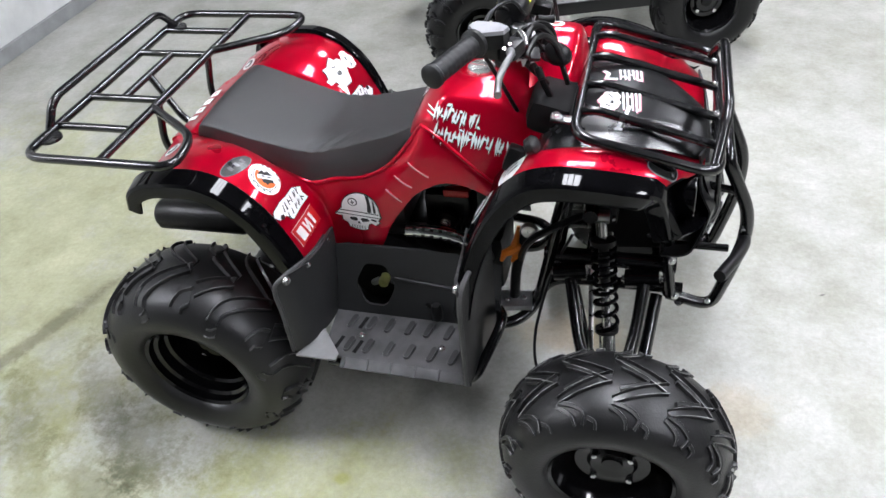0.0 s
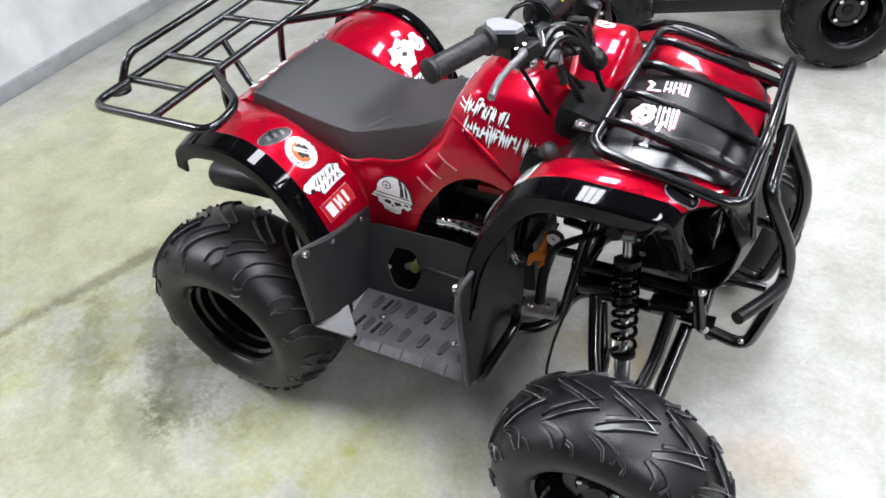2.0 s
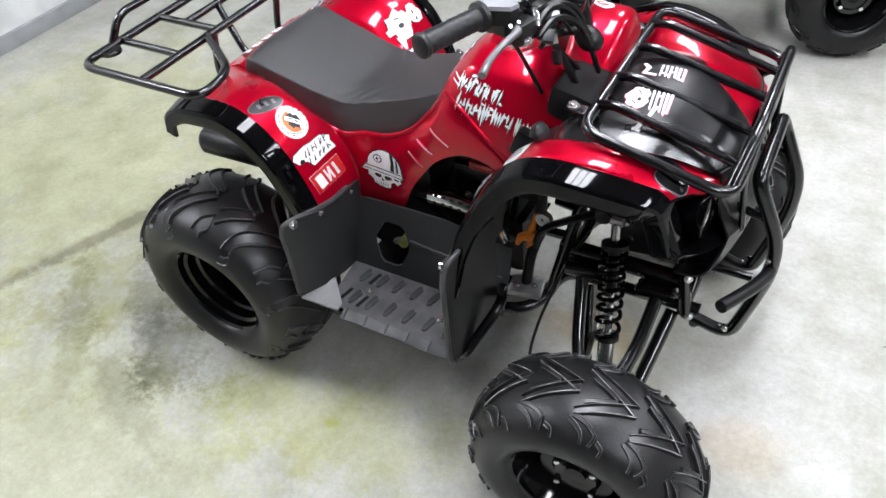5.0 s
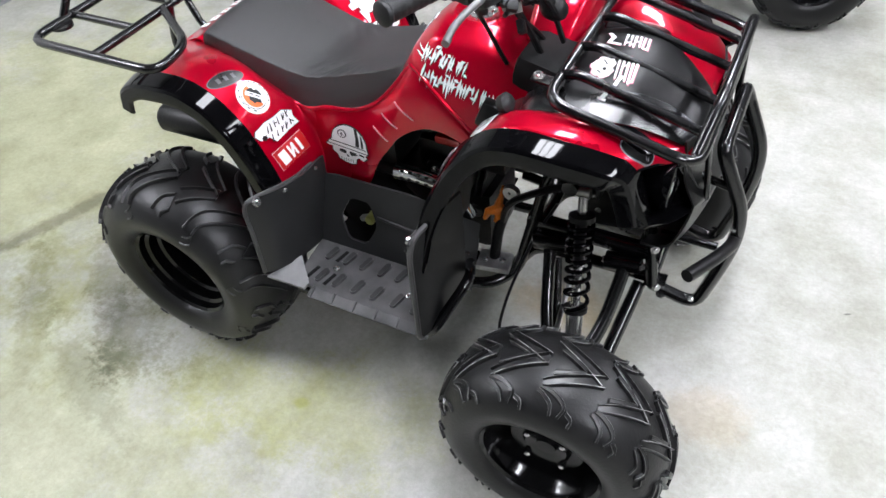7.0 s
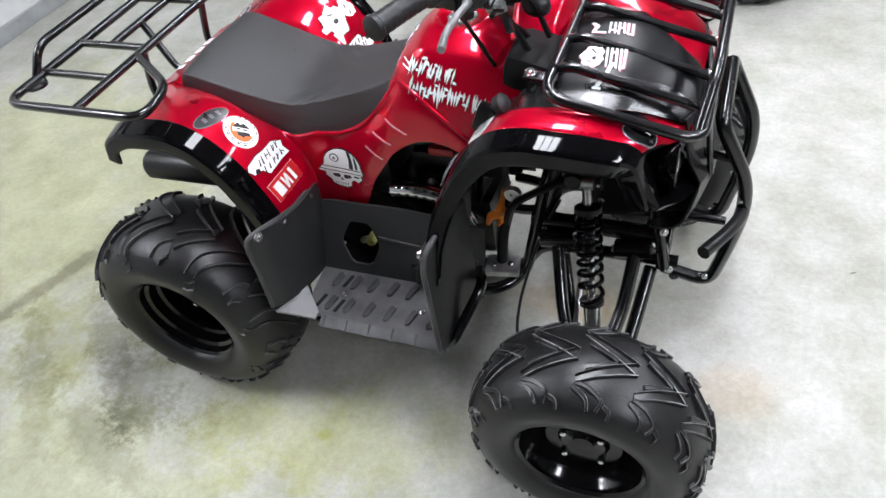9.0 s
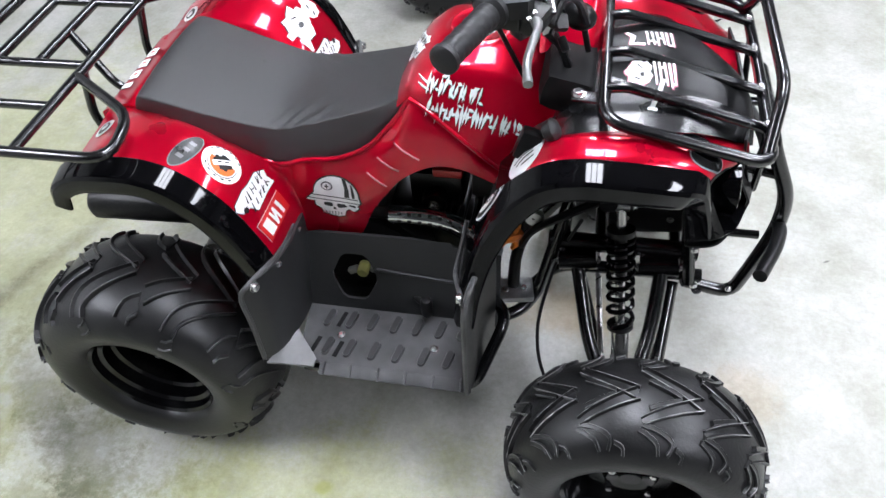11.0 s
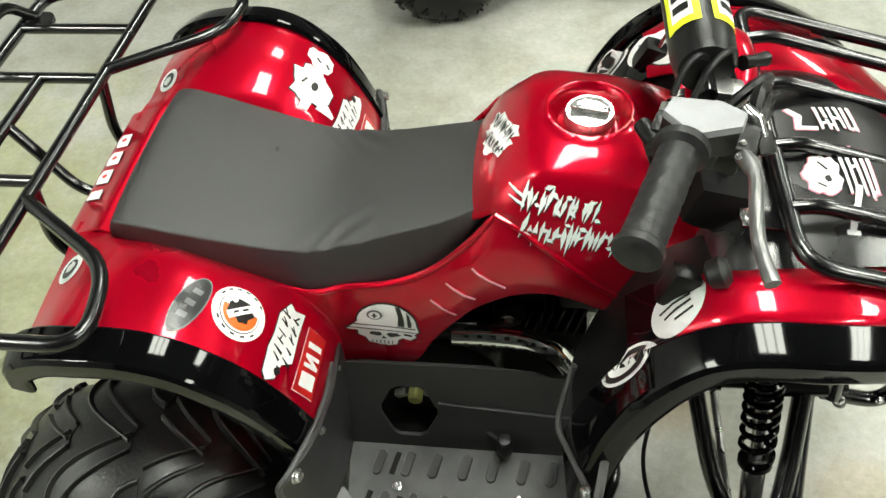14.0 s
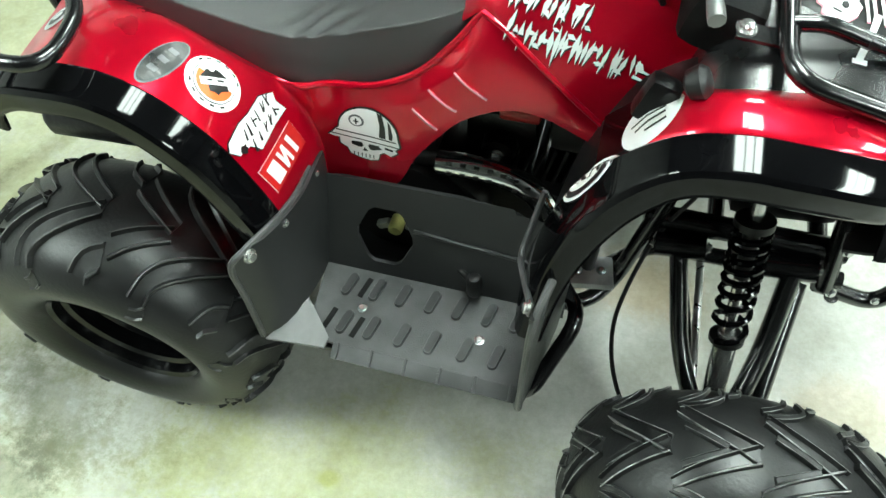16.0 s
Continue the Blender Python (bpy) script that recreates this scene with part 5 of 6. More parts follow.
def pad_ring(lo, hi, spans, lift):
    """A band of the foam pad's skin between two places along it and over some of its facets."""
    bm = bm_new()
    stations = [lo + (hi - lo) * k / 8 for k in range(9)]
    for a0, a1 in spans:
        rows = []
        for y in stations:
            row = []
            for k in range(5):
                a = radians(a0 + (a1 - a0) * k / 4)
                row.append((0.25 + (pad_r + lift) * math.cos(a), y, 1.004 + (pad_r + lift) * math.sin(a)))
            rows.append(row)
        skin(bm, [[Vector(p) for p in r] for r in rows])
    return bm


pad = part("bar_pad", lathe(bm_new(), [(y, r) for y, r, _ in pad_sections], 28, "y", (0.25, 0, 1.004)), DARK, bar, "black foam bar pad with yellow and white bands")
part("pad_band", pad_ring(-0.103, 0.103, ((20, 80), (100, 165)), 0.0012), YELLOW, pad, "yellow band of the foam pad")
part("pad_band", pad_ring(-0.094, 0.094, ((30, 70), (112, 152)), 0.0020), WHITE, pad, "white band of the foam pad")
for k in range(9):
    for a0, a1 in ((36, 64), (118, 146)):
        y = -0.078 + 0.0195 * k
        part("pad_mark", pad_ring(y - 0.006, y + 0.005, ((a0, a1),), 0.0028), BLACKINK, pad)

# red nose cover ahead of the bars
rows = []
for k in (-1.0, -0.85, -0.6, -0.3, 0, 0.3, 0.6, 0.85, 1.0):
    y = 0.062 + 0.105 * k
    w = 1 - abs(k) ** 2.2
    d = 0.020 * (1 - abs(k) ** 3)
    rows.append([(0.262, y * 0.95, 0.815 + 0.076 * w), (0.275, y, 0.824 + 0.077 * w), (0.305, y, 0.822 + 0.076 * w), (0.325 + d, y, 0.815 + 0.078 * w), (0.340 + d, y * 0.95, 0.805 + 0.064 * w), (0.350 + d, y * 0.9, 0.79 + 0.03 * w)])
nose = part("nose_cover", skin(bm_new(), sheet(rows, 4, 4), 0.004), RED, quad, "glossy red nose cover in front of the handlebar")
bm = bm_new()
bmesh.ops.create_uvsphere(bm, u_segments=20, v_segments=12, radius=1.0, matrix=pose(0.322, -0.070, 0.905, 25, 20, -10) @ Matrix.Diagonal((0.027, 0.021, 0.021, 1)))
part("key_switch", bm, DARK, quad, "black rubber ignition boot")
part("cowl", box(bm_new(), (0.312, -0.04, 0.80), (0.085, 0.19, 0.07), pose(0, 0, 0, 0, 14, 0), 0.024), MATT, quad, "black plastic cowl under the handlebar")
part("stem_cover", box(bm_new(), (0.345, 0, 0.76), (0.07, 0.24, 0.09), pose(0, 0, 0, 0, 18, 0), 0.015), MATT, quad, "black plastic cover round the steering stem")
for s in (-1, 1):
    part("rack_tab", box(bm_new(), (0.348, s * 0.157, 0.822), (0.055, 0.026, 0.005), pose(0, 0, 0, 0, 6, 0), 0.002), TUBE, frack, "flat black mounting tab")
    bolt(frack, (0.331, s * 0.156, 0.826), (0, 0, 1), 1.3)
    for fy in (0.15, 0.055):
        bolt(frack, (0.612, s * fy, 0.786), (0.3, 0, 1), 0.8)
    part("fender_lens", lathe(bm_new(), [(0, 0.03), (0.006, 0.029), (0.009, 0.02), (0.010, 0.002)], 24, "z"), GLOSS, quad, "dark oval lens set into the fender").matrix_basis = pose(0.512, s * 0.205, 0.7745, s * -8, 22, 0) @ Matrix.Diagonal((1.25, 0.75, 1, 1))
    k1 = part("rubber_knob", lathe(bm_new(), [(0, 0.008), (0.004, 0.015), (0.018, 0.018), (0.024, 0.013), (0.026, 0.003)], 20, "z"), GRIP, quad, "black rubber knob")
    k1.matrix_basis = pose(0.285, s * 0.215, 0.795, 0, 60, 0)
    part("knob_bracket", box(bm_new(), (0.262, s * 0.207, 0.765), (0.035, 0.028, 0.05), pose(0, 0, 0, 10 * s, 20, 0), 0.008), DARK, quad)
# rack gussets
for s in (-1, 1):
    part("gusset", lathe(bm_new(), [(-0.003, 0.006), (-0.003, 0.024), (0.003, 0.024), (0.003, 0.006)], 20, "z", (-0.715, s * 0.262, 0.783)), TUBE, rack)


# ---- the second quad bike, in the background ----
def other_quad():
    root = tagged(new("quad_bike"), "black quad bike with knobbly tyres parked behind the red one", "quad bike")
    wheel(root, 0.46, 0.36, 0.225, 0.17, 0.10, 1, 0.03, 18, True, 0.1)
    wheel(root, 0.46, -0.36, 0.225, 0.17, 0.10, -1, 0.03, 18, True, 0.2)
    wheel(root, -0.47, 0.34, 0.218, 0.175, 0.105, 1, 0.05, 12, phase=0.4)
    wheel(root, -0.47, -0.34, 0.218, 0.175, 0.105, -1, 0.05, 12, phase=0.7)
    stud = None
    for s in (-1, 1):
        board = part("footboard", box(bm_new(), (0.0, s * 0.27, 0.27), (0.46, 0.17, 0.012), None, 0.003), IRON, root, "black footboard")
        part("board_edge", box(bm_new(), (0.0, s * 0.36, 0.262), (0.47, 0.012, 0.05), None, 0.004), DARK, board)
        part("tread_sheet", box(bm_new(), (0.0, s * 0.27, 0.278), (0.36, 0.14, 0.004), None, 0.001), ALU, board, "chequered aluminium tread sheet")
        for i in range(9):
            for j in range(4):
                if stud is None:
                    ob = part("tread_stud", box(bm_new(), (0, 0, 0), (0.03, 0.006, 0.004), None, 0.0015), ALU, board)
                    stud = ob.data
                else:
                    ob = new("tread_stud", stud)
                    ob.parent = board
                ob.matrix_basis = pose(-0.16 + 0.04 * i, s * (0.215 + 0.036 * j), 0.282, 0, 0, 45 if (i + j) % 2 else -45)
        part("frame_rail", tube(bm_new(), rounded([(0.55, s * 0.10, 0.40), (0.25, s * 0.10, 0.26), (-0.25, s * 0.10, 0.26), (-0.5, s * 0.09, 0.45)], 0.06), 0.015), TUBE, root)
        part("suspension_arm", tube(bm_new(), [(0.40, s * 0.10, 0.36), (0.46, s * 0.30, 0.23)], 0.012), TUBE, root)
        part("suspension_arm", tube(bm_new(), [(0.54, s * 0.10, 0.36), (0.47, s * 0.30, 0.23)], 0.012), TUBE, root)
        part("rear_fender", rear_body(s), GLOSS, root, "gloss black rear fender")
        part("front_fender", front_fender(s), GLOSS, root, "gloss black front fender")
        part("fender_flare", rear_flare(s), DARK, root)
        part("fender_flare", front_flare(s), DARK, root)
        part("side_panel", side_panel(s), GLOSS, root)
    part("engine", box(bm_new(), (0.02, 0, 0.38), (0.32, 0.18, 0.22), None, 0.03), IRON, root, "black engine")
    part("tank_cover", tank_body(), GLOSS, root, "gloss black tank cover")
    part("seat", seat_shape(), VINYL, root, "black vinyl seat")
    part("rear_axle", tube(bm_new(), [(-0.47, -0.28, 0.24), (-0.47, 0.28, 0.24)], 0.018), STEEL, root)
    root.matrix_basis = pose(0.139, 1.948, 0, 0, 0, 197)
    return root


other_quad()


# ---- stickers: flat vinyl laid onto the panels ----
from mathutils.bvhtree import BVHTree


def surface_of(*obs):
    verts, faces = [], []
    for ob in obs:
        base = len(verts)
        verts += [ob.matrix_basis @ v.co for v in ob.data.vertices]
        faces += [[base + i for i in p.vertices] for p in ob.data.polygons]
    return BVHTree.FromPolygons(verts, faces)


def ring(cx, cy, rx, ry, n=28, a0=0.0, a1=360.0):
    k = n if a1 - a0 >= 360 else n + 1
    return [(cx + rx * math.cos(radians(a0 + (a1 - a0) * i / n)), cy + ry * math.sin(radians(a0 + (a1 - a0) * i / n))) for i in range(k)]


def bar_shape(x0, y0, x1, y1, w0, w1=None):
    """A stroke from one point to another, as a four-cornered shape."""
    w1 = w0 if w1 is None else w1
    d = Vector((x1 - x0, y1 - y0)).normalized()
    n = Vector((-d.y, d.x))
    return [(x0 + n.x * w0, y0 + n.y * w0), (x0 - n.x * w0, y0 - n.y * w0), (x1 - n.x * w1, y1 - n.y * w1), (x1 + n.x * w1, y1 + n.y * w1)]


def sticker(parent, surface, centre, normal, up, layers, label, name="sticker"):
    """layers: (material, [outlines]); each later layer lies a little over the one before."""
    n = Vector(normal).normalized()
    v = Vector(up)
    v = (v - n * v.dot(n)).normalized()
    u = v.cross(n)
    c = Vector(centre)
    bm = bm_new()
    mats = []
    for k, (mat, shapes) in enumerate(layers):
        if mat not in mats:
            mats.append(mat)
        for shape in shapes:
            one = bmesh.new()
            f = one.faces.new([one.verts.new((x, y, 0)) for x, y in shape])
            bmesh.ops.triangulate(one, faces=[f])
            for _ in range(3):
                long = [e for e in one.edges if e.calc_length() > 0.014]
                if not long:
                    break
                bmesh.ops.subdivide_edges(one, edges=long, cuts=1)
                bmesh.ops.triangulate(one, faces=one.faces[:])
            index = {}
            for p in one.verts:
                q = c + u * p.co.x + v * p.co.y
                hit, nrm, _, _ = surface.ray_cast(q + n * 0.06, -n, 0.16)
                if hit is None:
                    hit, nrm, _, _ = surface.find_nearest(q)
                if nrm.dot(n) < 0:
                    nrm = -nrm
                index[p] = bm.verts.new(hit + nrm * (0.0012 + 0.0007 * k))
            for face in one.faces:
                nf = bm.faces.new([index[p] for p in face.verts])
                nf.material_index = mats.index(mat)
                nf.normal_update()
                if nf.normal.dot(n) < 0:
                    nf.normal_flip()
            one.free()
    me = bpy.data.meshes.new(name)
    bm.to_mesh(me)
    bm.free()
    for m in mats:
        me.materials.append(m)
    ob = new(name, me)
    ob.parent = parent
    ob["label"] = label
    return ob


def spiky(w, h, cells, seed, drip=0.5):
    """A band of thin blades of uneven height and lean, crossed by a few slanting slashes."""
    rnd = random.Random(seed)
    out = []

    def blade(x0, y0, x1, y1, t):
        d = Vector((x1 - x0, y1 - y0))
        n = Vector((-d.y, d.x)).normalized() * t
        mx, my = x0 + d.x * 0.4, y0 + d.y * 0.4
        out.append([(x0, y0), (mx + n.x, my + n.y), (x1, y1), (mx - n.x, my - n.y)])

    count = cells * 3
    for k in range(count):
        x = -w / 2 + w * (k + rnd.uniform(0.1, 0.9)) / count
        mid = h * rnd.uniform(-0.12, 0.12)
        half = h * rnd.uniform(0.22, 0.5)
        blade(x, mid + half, x + w / count * rnd.uniform(-0.9, 0.5), mid - half * rnd.uniform(0.9, 1.1 + drip), w / count * rnd.uniform(0.30, 0.50))
        if rnd.random() < 0.55:
            y = h * rnd.uniform(-0.34, 0.4)
            blade(x - w / count * 0.3, y, x + w / count * rnd.uniform(1.0, 1.7), y + h * rnd.uniform(-0.3, 0.25), h * rnd.uniform(0.065, 0.10))
    return out


def ragged(cx, cy, rx, ry, seed, n=30, low=0.72, high=1.12):
    """A torn outline round a centre."""
    rnd = random.Random(seed)
    out = []
    for k in range(n):
        f = rnd.uniform(low, high)
        a = 2 * math.pi * k / n
        out.append((cx + rx * f * math.cos(a), cy + ry * f * math.sin(a)))
    return out


def moved(shapes, dx, dy):
    return [[(x + dx, y + dy) for x, y in s] for s in shapes]


tank_skin = surface_of(tank, *side_panels)
for s in (-1, 1):
    i = 0 if s < 0 else 1
    rs = surface_of(rear_fenders[i], side_panels[i])
    fs = surface_of(front_fenders[i], aprons[i])
    # jagged lettering-like mark on the tank
    words = moved(spiky(0.092, 0.036, 5, 11), -0.036, 0.020) + moved(spiky(0.160, 0.036, 7, 23, 0.9), 0.004, -0.017)
    words += [bar_shape(-0.100, 0.022, -0.078, 0.017, 0.0008, 0.0022), bar_shape(-0.098, 0.012, -0.078, 0.008, 0.0008, 0.0022), bar_shape(0.078, -0.020, 0.102, -0.023, 0.0024, 0.0008), bar_shape(0.078, -0.030, 0.100, -0.033, 0.0024, 0.0008)]
    if s > 0:
        words = [[(-x, y) for x, y in reversed(w)] for w in words]
    sticker(tank, tank_skin, (0.165, s * 0.13, 0.768), (0, s, 0.25), (0.20, 0, 0.98), [(BLACKINK, moved(words, 0.0014, -0.0022)), (WHITE, words)], "white jagged graphic sticker across the tank side")
    # helmet-shaped mark on the side panel
    dome = ring(0.004, 0.008, 0.043, 0.040, 24, 0, 180) + [(-0.046, 0.000), (-0.056, -0.012), (-0.048, -0.014), (0.030, -0.012), (0.044, -0.018), (0.050, -0.010)]
    jaw = [(-0.040, -0.008), (0.038, -0.010), (0.046, -0.024), (0.036, -0.034), (0.026, -0.028), (0.019, -0.034), (0.016, -0.047), (0.004, -0.051), (-0.012, -0.049), (-0.026, -0.044), (-0.029, -0.033), (-0.040, -0.026)]
    flip = 1 if s < 0 else -1

    def way(shapes):
        return [[(x * flip, y) for x, y in w] for w in shapes]
    teeth = [bar_shape(x, -0.038, x - 0.0005, -0.047, 0.0009, 0.0005) for x in (-0.020, -0.014, -0.008, -0.002, 0.004, 0.010)]
    sticker(side_panels[i], surface_of(side_panels[i]), (-0.106, s * 0.145, 0.552), (0, s, 0.05), (0.05, 0, 1),
            [(BLACKINK, way([[(x * 1.06, y * 1.06) for x, y in dome], [(x * 1.07, y * 1.06) for x, y in jaw]])), (WHITE, way([dome, jaw])),
             (BLACKINK, way([bar_shape(-0.056, -0.007, 0.052, -0.012, 0.0010), bar_shape(-0.044, 0.002, 0.046, -0.002, 0.0012), ragged(-0.014, -0.020, 0.010, 0.006, 61, 14), ragged(0.012, -0.021, 0.011, 0.006, 62, 14), [(-0.003, -0.024), (0.002, -0.032), (-0.006, -0.032)],
                             [(0.018, 0.046), (0.026, 0.043), (0.030, 0.020), (0.030, 0.001), (0.020, 0.002), (0.022, 0.024)], [(0.034, 0.036), (0.038, 0.030), (0.041, 0.010), (0.040, 0.001), (0.035, 0.002)],
                             bar_shape(0.028, -0.018, 0.040, -0.020, 0.0022)] + teeth)),
             (GREYINK, way([ring(-0.012, 0.026, 0.0115, 0.0105, 16)])), (WHITE, way([ring(-0.012, 0.026, 0.0085, 0.008, 14)])), (BLACKINK, way([bar_shape(-0.016, 0.026, -0.008, 0.026, 0.0012), bar_shape(-0.012, 0.031, -0.012, 0.021, 0.0012)]))], "black and white helmet-shaped sticker")
    # round mark and its neighbours on the rear fender
    if s < 0:
        sticker(rear_fenders[i], rs, (-0.262, s * 0.222, 0.686), (0.72, 0, 0.69), (0, -s, 0),
                [(WHITE, [ring(0, 0, 0.038, 0.038)]), (BLACKINK, [ring(0, 0, 0.0282, 0.0282)]), (WHITE, [ring(0, 0, 0.0272, 0.0272)]), (ORANGE, [ring(0, 0, 0.0245, 0.0245, 20, 170, 370)]),
                 (BLACKINK, [ragged(0, 0.002, 0.019, 0.017, 77, 20)] + [bar_shape(0.0325 * math.cos(radians(a)) - 0.003 * math.sin(radians(a)), 0.0325 * math.sin(radians(a)) + 0.003 * math.cos(radians(a)), 0.0325 * math.cos(radians(a)) + 0.003 * math.sin(radians(a)), 0.0325 * math.sin(radians(a)) - 0.003 * math.cos(radians(a)), 0.0012) for a in (40, 62, 84, 106, 128, 150, 215, 240, 265, 290, 315)]),
                 (WHITE, [bar_shape(-0.016, -0.012, 0.016, 0.014, 0.0050), ring(-0.012, 0.013, 0.0045, 0.0045, 10)]), (BLACKINK, [bar_shape(-0.010, -0.006, -0.004, -0.001, 0.0014), bar_shape(0.001, 0.002, 0.008, 0.008, 0.0014)])], "round white and orange sticker")
    else:
        sticker(rear_fenders[i], rs, (-0.262, 0.236, 0.694), (0.72, 0, 0.69), (0, -1, 0.1),
                [(BLACKINK, [ragged(0.0000, 0.0150, 0.0425, 0.0400, 41, 22)]), (WHITE, [ragged(0.0000, 0.0150, 0.0400, 0.0375, 41, 22), bar_shape(-0.0250, 0.0375, -0.0575, 0.0425, 0.0137, 0.0037), ragged(0.0025, -0.0425, 0.0275, 0.0275, 43, 18), bar_shape(-0.0025, -0.0125, -0.0050, 0.0625, 0.0137, 0.0075)]),
                 (BLACKINK, [bar_shape(-0.0150, -0.0375, -0.0075, -0.0450, 0.0025), bar_shape(0.0025, -0.0375, 0.0125, -0.0425, 0.0025), ring(-0.0050, 0.0175, 0.0063, 0.0088, 10), bar_shape(0.0125, 0.0125, 0.0175, 0.0250, 0.0019)])], "white torn-edge logo-shaped sticker")
    body = [(x * 1.25, y * 1.1) for x, y in [(-0.018, -0.05), (-0.012, -0.058), (0.0, -0.05), (0.004, -0.03), (0.018, -0.02), (0.017, 0.02), (0.019, 0.05), (0.004, 0.046), (-0.004, 0.052), (-0.016, 0.03), (-0.017, 0.0), (-0.02, -0.02)]]
    rnd = random.Random(5)
    strokes = []
    for row, (cx, count) in enumerate(((0.010, 5), (-0.009, 6))):
        for k in range(count):
            y = -0.036 + 0.080 * (k + 0.5) / count + rnd.uniform(-0.002, 0.002)
            half = rnd.uniform(0.0055, 0.0085)
            strokes.append(bar_shape(cx + half, y - 0.003, cx - half, y + rnd.uniform(0.001, 0.005), rnd.uniform(0.0012, 0.0024), 0.0009))
            if rnd.random() < 0.6:
                strokes.append(bar_shape(cx + rnd.uniform(-0.004, 0.005), y, cx + rnd.uniform(-0.004, 0.005), y + 0.008, 0.0014, 0.0010))
    strokes += [ragged(0.000, -0.044, 0.006, 0.007, 15, 12)]
    sticker(rear_fenders[i], rs, (-0.220, s * 0.222, 0.622), (0.88, 0, 0.47), (0, -s, 0), [(BLACKINK, [[(x * 1.06, y * 1.03) for x, y in body]]), (WHITE, [body]), (BLACKINK, strokes)], "white torn-edge sticker with black marks")
    plate = [(-0.023, -0.050), (0.021, -0.046), (0.023, 0.050), (-0.021, 0.046)]
    marks = [[(-0.015, -0.040), (0.016, -0.036), (0.016, -0.030), (-0.008, -0.032), (-0.008, -0.024), (0.016, -0.020), (0.016, -0.013), (-0.015, -0.018)],
             [(-0.015, -0.011), (0.016, -0.006), (0.016, 0.000), (0.000, 0.005), (0.016, 0.008), (0.016, 0.014), (-0.015, 0.009), (-0.015, 0.003), (0.000, -0.002), (-0.015, -0.005)],
             [(-0.015, 0.018), (0.016, 0.023), (0.016, 0.032), (-0.015, 0.027)]]
    sticker(rear_fenders[i], rs, (-0.1955, s * 0.224, 0.569), (0.93, 0, 0.36), (0, -s, 0), [(WHITE, [[(x * 1.03, y * 1.015) for x, y in plate]]), (REDINK, [plate]), (WHITE, marks)], "red rectangular sticker with blocky white marks")
    if s < 0:
        sticker(rear_fenders[i], rs, (-0.310, s * 0.236, 0.724), (0.45, 0, 0.88), (0.30, -s, 0), [(GREYINK, [ring(0, 0, 0.0175, 0.044)]), (BLACKINK, [ring(0, 0, 0.0155, 0.0415)]),
                (GREYINK, [bar_shape(-0.006, y, 0.006, y, 0.004) for y in (-0.018, 0.0, 0.018)])], "black oval badge with a grey rim")
    sticker(rear_fenders[i], rs, (-0.488, s * 0.190, 0.72), (-0.42, 0, 0.91), (0, -s, 0), [(WHITE, [ring(0, 0, 0.017, 0.024, 20)]), (BLACKINK, [ring(0, 0, 0.011, 0.016, 16)]), (WHITE, [ragged(0.001, 0.002, 0.007, 0.010, 81, 14)])], "small oval white sticker with a dark mark")
    # front fender marks
    sticker(front_fenders[i], fs, (0.260, s * 0.230, 0.758), (-0.70, s * 0.1, 0.70), (0.5, -s * 0.5, 0.5), [(WHITE, [ring(0, 0, 0.029, 0.039)]), (BLACKINK, [bar_shape(-0.01, -0.02, 0.004, 0.02, 0.0015), bar_shape(0.0, -0.02, 0.010, 0.016, 0.0015), bar_shape(0.012, -0.012, 0.018, 0.012, 0.0015)])], "white oval sticker with thin black marks")
    if s > 0:
        sticker(front_fenders[i], fs, (0.285, 0.215, 0.775), (-0.45, 0, 0.89), (0.6, -0.6, 0.3), [(BLACKINK, [ring(0, 0, 0.034, 0.044)]), (WHITE, [ring(0, 0, 0.032, 0.042)]), (GREYINK, [ring(0.002, -0.004, 0.013, 0.015, 16)]), (WHITE, [ring(0.002, -0.004, 0.010, 0.012, 16)]), (BLACKINK, [ragged(0.002, -0.004, 0.005, 0.006, 29, 12)])], "large white oval sticker with a small grey mark")
    px, py, pz = (0.522, -0.220, 0.765) if s < 0 else (0.522, 0.235, 0.765)
    sticker(front_fenders[i], fs, (px, py, pz), (0.2, s * 0.1, 0.95), (0.9, -s * 0.3, 0), [(LID, [ring(0, 0, 0.0205, 0.030)]), (MATT, [ring(0, 0, 0.0185, 0.028)])], "dark oval plug with a pale rim", "fender_plug")
    flare_skin = surface_of(front_flares[i], aprons[i])
    sticker(front_flares[i], flare_skin, (0.205, s * 0.274, 0.700), (-0.80, s * 0.35, 0.46), (0.46, 0, 0.88), [(WHITE, [ring(0, 0, 0.020, 0.044)]), (BLACKINK, [ring(0, 0, 0.0165, 0.038)]), (WHITE, [ring(0, 0.001, 0.011, 0.028)]), (BLACKINK, [ragged(0.001, 0.006, 0.005, 0.010, 17, 12), ragged(-0.002, -0.012, 0.004, 0.006, 19, 12)])], "white oval sticker with a black ring")
    # three fine moulded ribs on the side panel
    skin_here = surface_of(side_panels[i])
    for (ax, az), (bx, bz) in (((-0.033, 0.618), (0.001, 0.589)), ((-0.010, 0.653), (0.029, 0.630)), ((0.026, 0.690), (0.069, 0.660))):
        line = []
        for k in range(9):
            q = Vector((ax + (bx - ax) * k / 8, s * 0.145, az + (bz - az) * k / 8))
            hit, nrm, _, _ = skin_here.ray_cast(q + Vector((0, s * 0.06, 0)), Vector((0, -s, 0)), 0.16)
            line.append(q if hit is None else hit + Vector((0, s * 0.0006, 0)))
        part("moulded_rib", tube(bm_new(), line, [0.001] + [0.0026] * 7 + [0.001], 8), RED, side_panels[i])
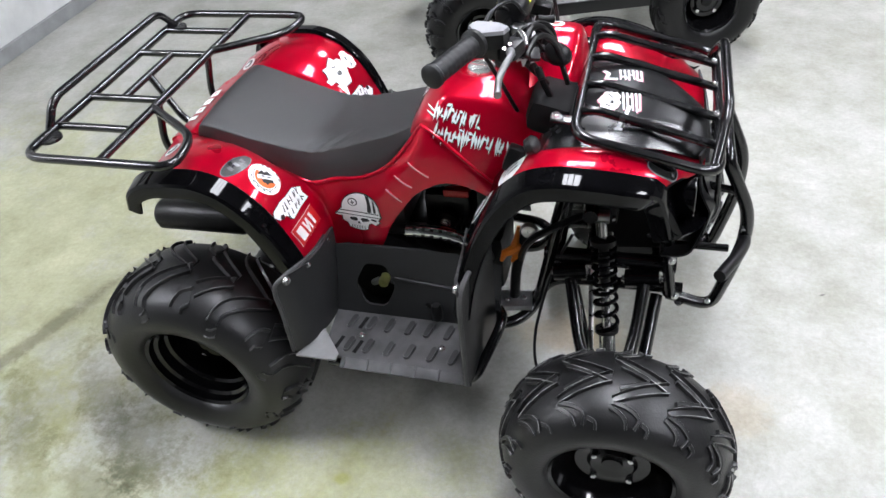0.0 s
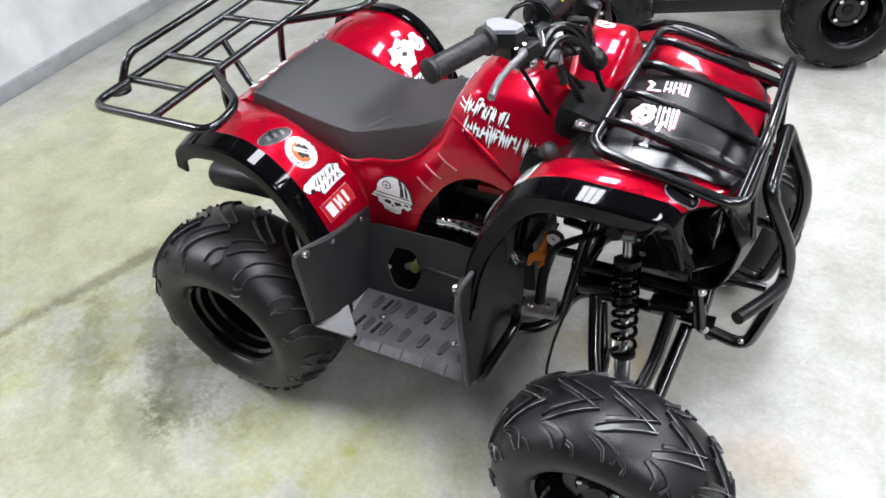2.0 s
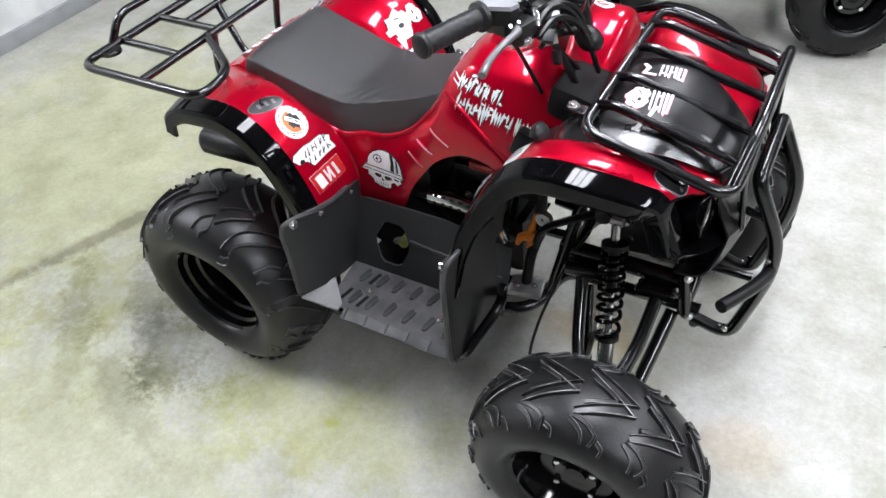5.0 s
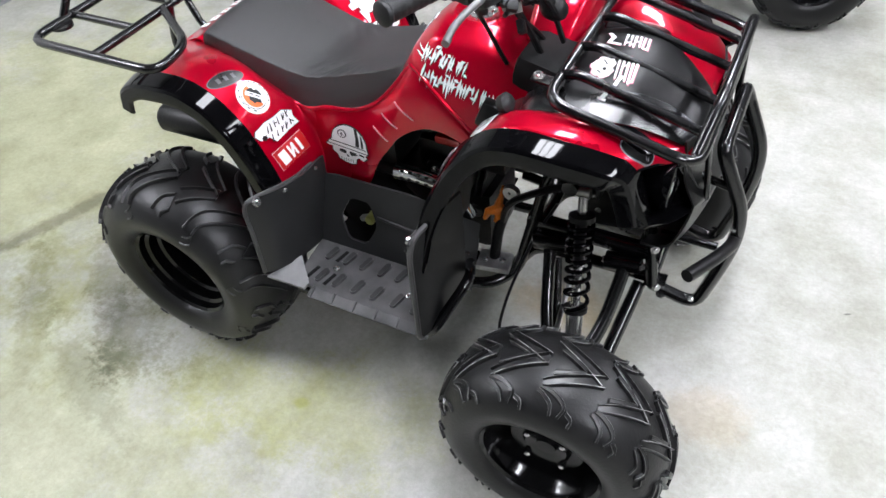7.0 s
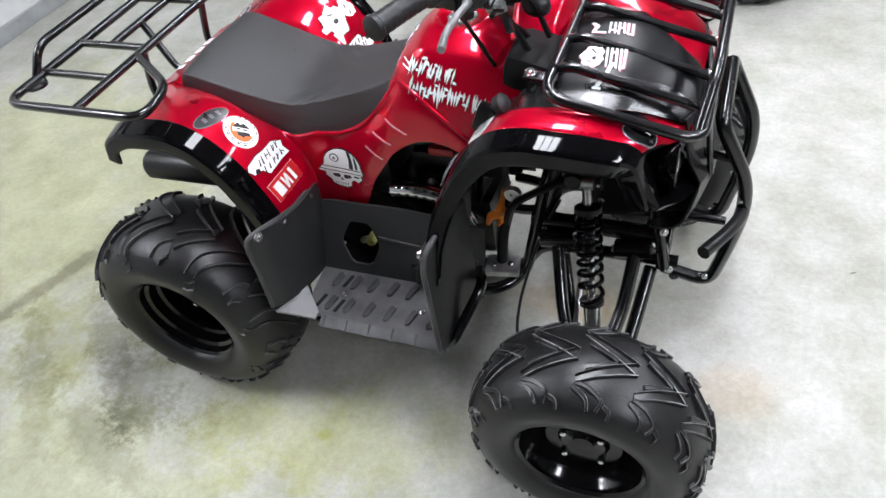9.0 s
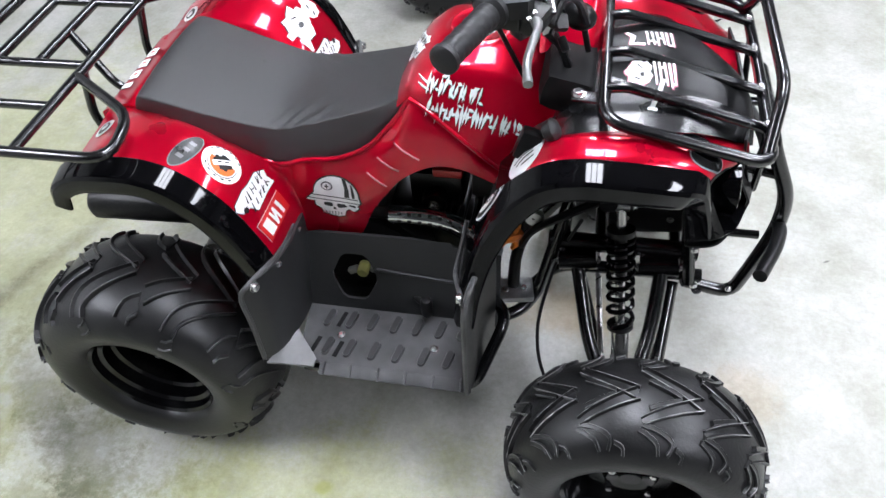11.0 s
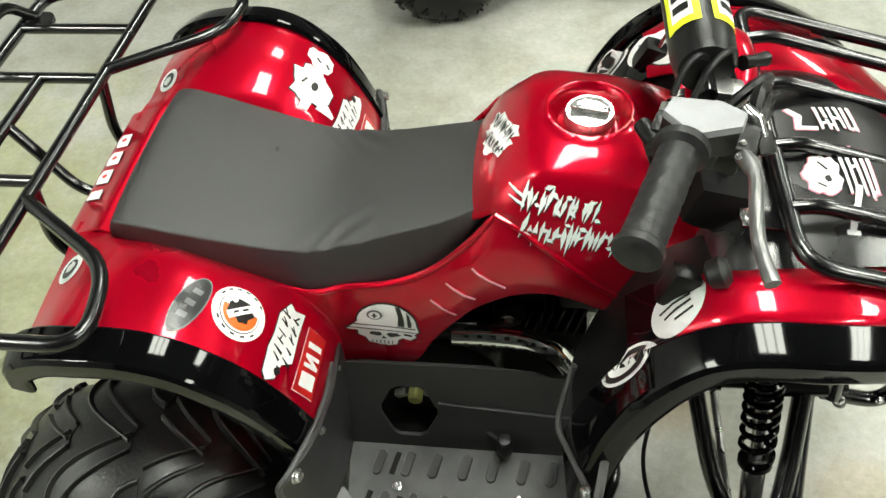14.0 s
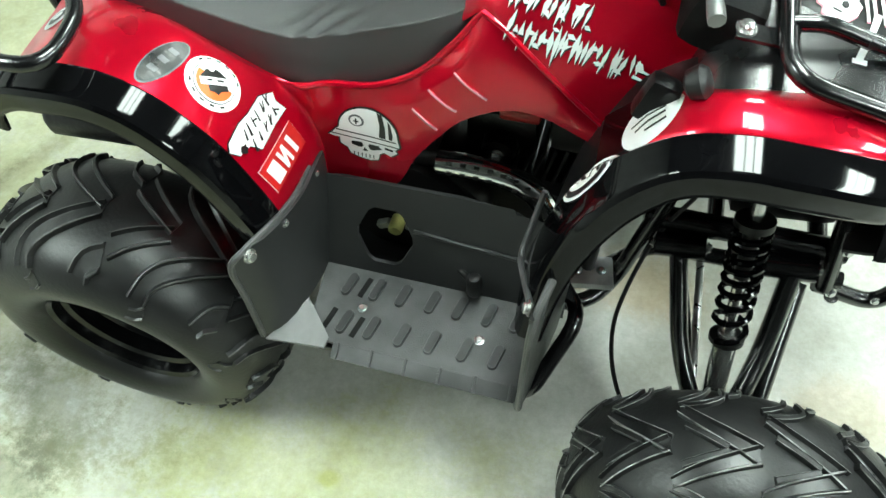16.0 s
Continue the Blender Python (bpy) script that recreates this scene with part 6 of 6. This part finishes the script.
        # pink line painted along each rib as its lamp highlight
        part("rib_glint", tube(bm_new(), [q + Vector((0, s * 0.0016, 0.0012)) for q in line], 0.0016, 6), PINK, side_panels[i], "pink line drawn as the highlight along the moulded rib")
sticker(tank, tank_skin, (0.062, -0.016, 0.800), (-0.66, -0.15, 0.72), (0.6, 0.5, 0.6), [(WHITE, [ragged(-0.010, 0.000, 0.048, 0.029, 71, 34, 0.74, 1.14)]), (BLACKINK, moved(spiky(0.074, 0.024, 5, 3, 0.1), -0.010, 0.012) + moved(spiky(0.070, 0.022, 5, 4, 0.1), -0.010, -0.012))], "white torn-edge sticker with black marks")
tail_marks = [[(x - 0.015, -0.012), (x + 0.012, -0.009), (x + 0.014, 0.010), (x + 0.002, 0.014), (x - 0.014, 0.011)] for x in (-0.018, 0.020, 0.058)] + [[(-0.064, -0.012), (-0.046, -0.010), (-0.046, 0.012), (-0.062, 0.014)]]
sticker(tail, surface_of(tail), (-0.513, -0.002, 0.714), (-0.4, 0, 1), (-1, 0, 0), [(BLACKINK, [[(x * 1.02, y * 1.15) for x, y in w] for w in tail_marks]), (WHITE, tail_marks), (REDINK, [ring(x, 0.001, 0.004, 0.005, 10) for x in (-0.018, 0.020, 0.058)])], "bold white marks on the red tail")
hood_skin = surface_of(hood_ob, deck)
def strokes_block(v0, v1, count, u0, u1, seed):
    """A block of upright strokes tied by a few cross bars."""
    rnd = random.Random(seed)
    out = []
    step = (v1 - v0) / count
    for k in range(count):
        v = v0 + step * (k + 0.5)
        out.append(bar_shape(u0 + rnd.uniform(-0.004, 0.004), v, u1 + rnd.uniform(-0.004, 0.004), v + rnd.uniform(-0.002, 0.002), step * 0.27, step * 0.20))
        if k % 2 == 0 or rnd.random() < 0.4:
            u = rnd.uniform(u0, u1)
            out.append(bar_shape(u, v, u + rnd.uniform(-0.003, 0.003), v + step, 0.0022, 0.0016))
    return out


for cy, big in ((0.002, False), (-0.080, True)):
    if big:
        white = [ragged(0.004, -0.018, 0.026, 0.019, 5, 26, 0.85, 1.15)] + strokes_block(0.002, 0.040, 5, -0.030, 0.034, 7)
        dark = [bar_shape(-0.012, -0.020, 0.000, -0.012, 0.0012), ragged(0.012, -0.014, 0.005, 0.004, 8, 14), bar_shape(0.016, -0.026, 0.022, -0.018, 0.0012)]
    else:
        white = strokes_block(-0.008, 0.038, 6, -0.018, 0.020, 31) + [bar_shape(-0.022, -0.036, -0.006, -0.026, 0.003, 0.004), bar_shape(-0.008, -0.026, 0.014, -0.032, 0.004, 0.003), bar_shape(0.012, -0.034, 0.016, -0.010, 0.003)]
        dark = [bar_shape(-0.004, -0.004, 0.002, 0.006, 0.0012)]
    edge = [[(x * 1.06, y * 1.05) for x, y in w] for w in white]
    sticker(hood_ob, hood_skin, (0.438, cy, 0.804), (0, 0, 1), (1, 0.1, 0), [(PINK, edge), (WHITE, white), (BLACKINK, dark)], "white spiky graphic sticker on the black deck")
sticker(hood_ob, hood_skin, (0.448, -0.128, 0.805), (0, -0.2, 1), (1, 0.1, 0), [(WHITE, [bar_shape(-0.030, 0.012, -0.004, 0.004, 0.004, 0.003), bar_shape(-0.006, 0.004, 0.028, -0.010, 0.0035), bar_shape(0.028, -0.016, 0.030, -0.002, 0.003)])], "white spiky graphic sticker on the black deck")
sticker(nose, surface_of(nose), (0.298, 0.070, 0.90), (0.0, 0.2, 1), (0, 1, 0), [(WHITE, [ring(0, 0, 0.020, 0.014)]), (REDINK, [ring(-0.002, 0, 0.012, 0.007)]), (WHITE, [bar_shape(-0.008, -0.004, 0.006, 0.004, 0.002)])], "small white emblem")
sticker(quad, surface_of(*[o for o in quad.children if o.name == "seat"]), (-0.274, 0.047, 0.722), (0, 0, 1), (1, 0, 0), [(BLACKINK, [ring(0, 0, 0.006, 0.003, 12)])], "small black scuff", "scuff_mark")
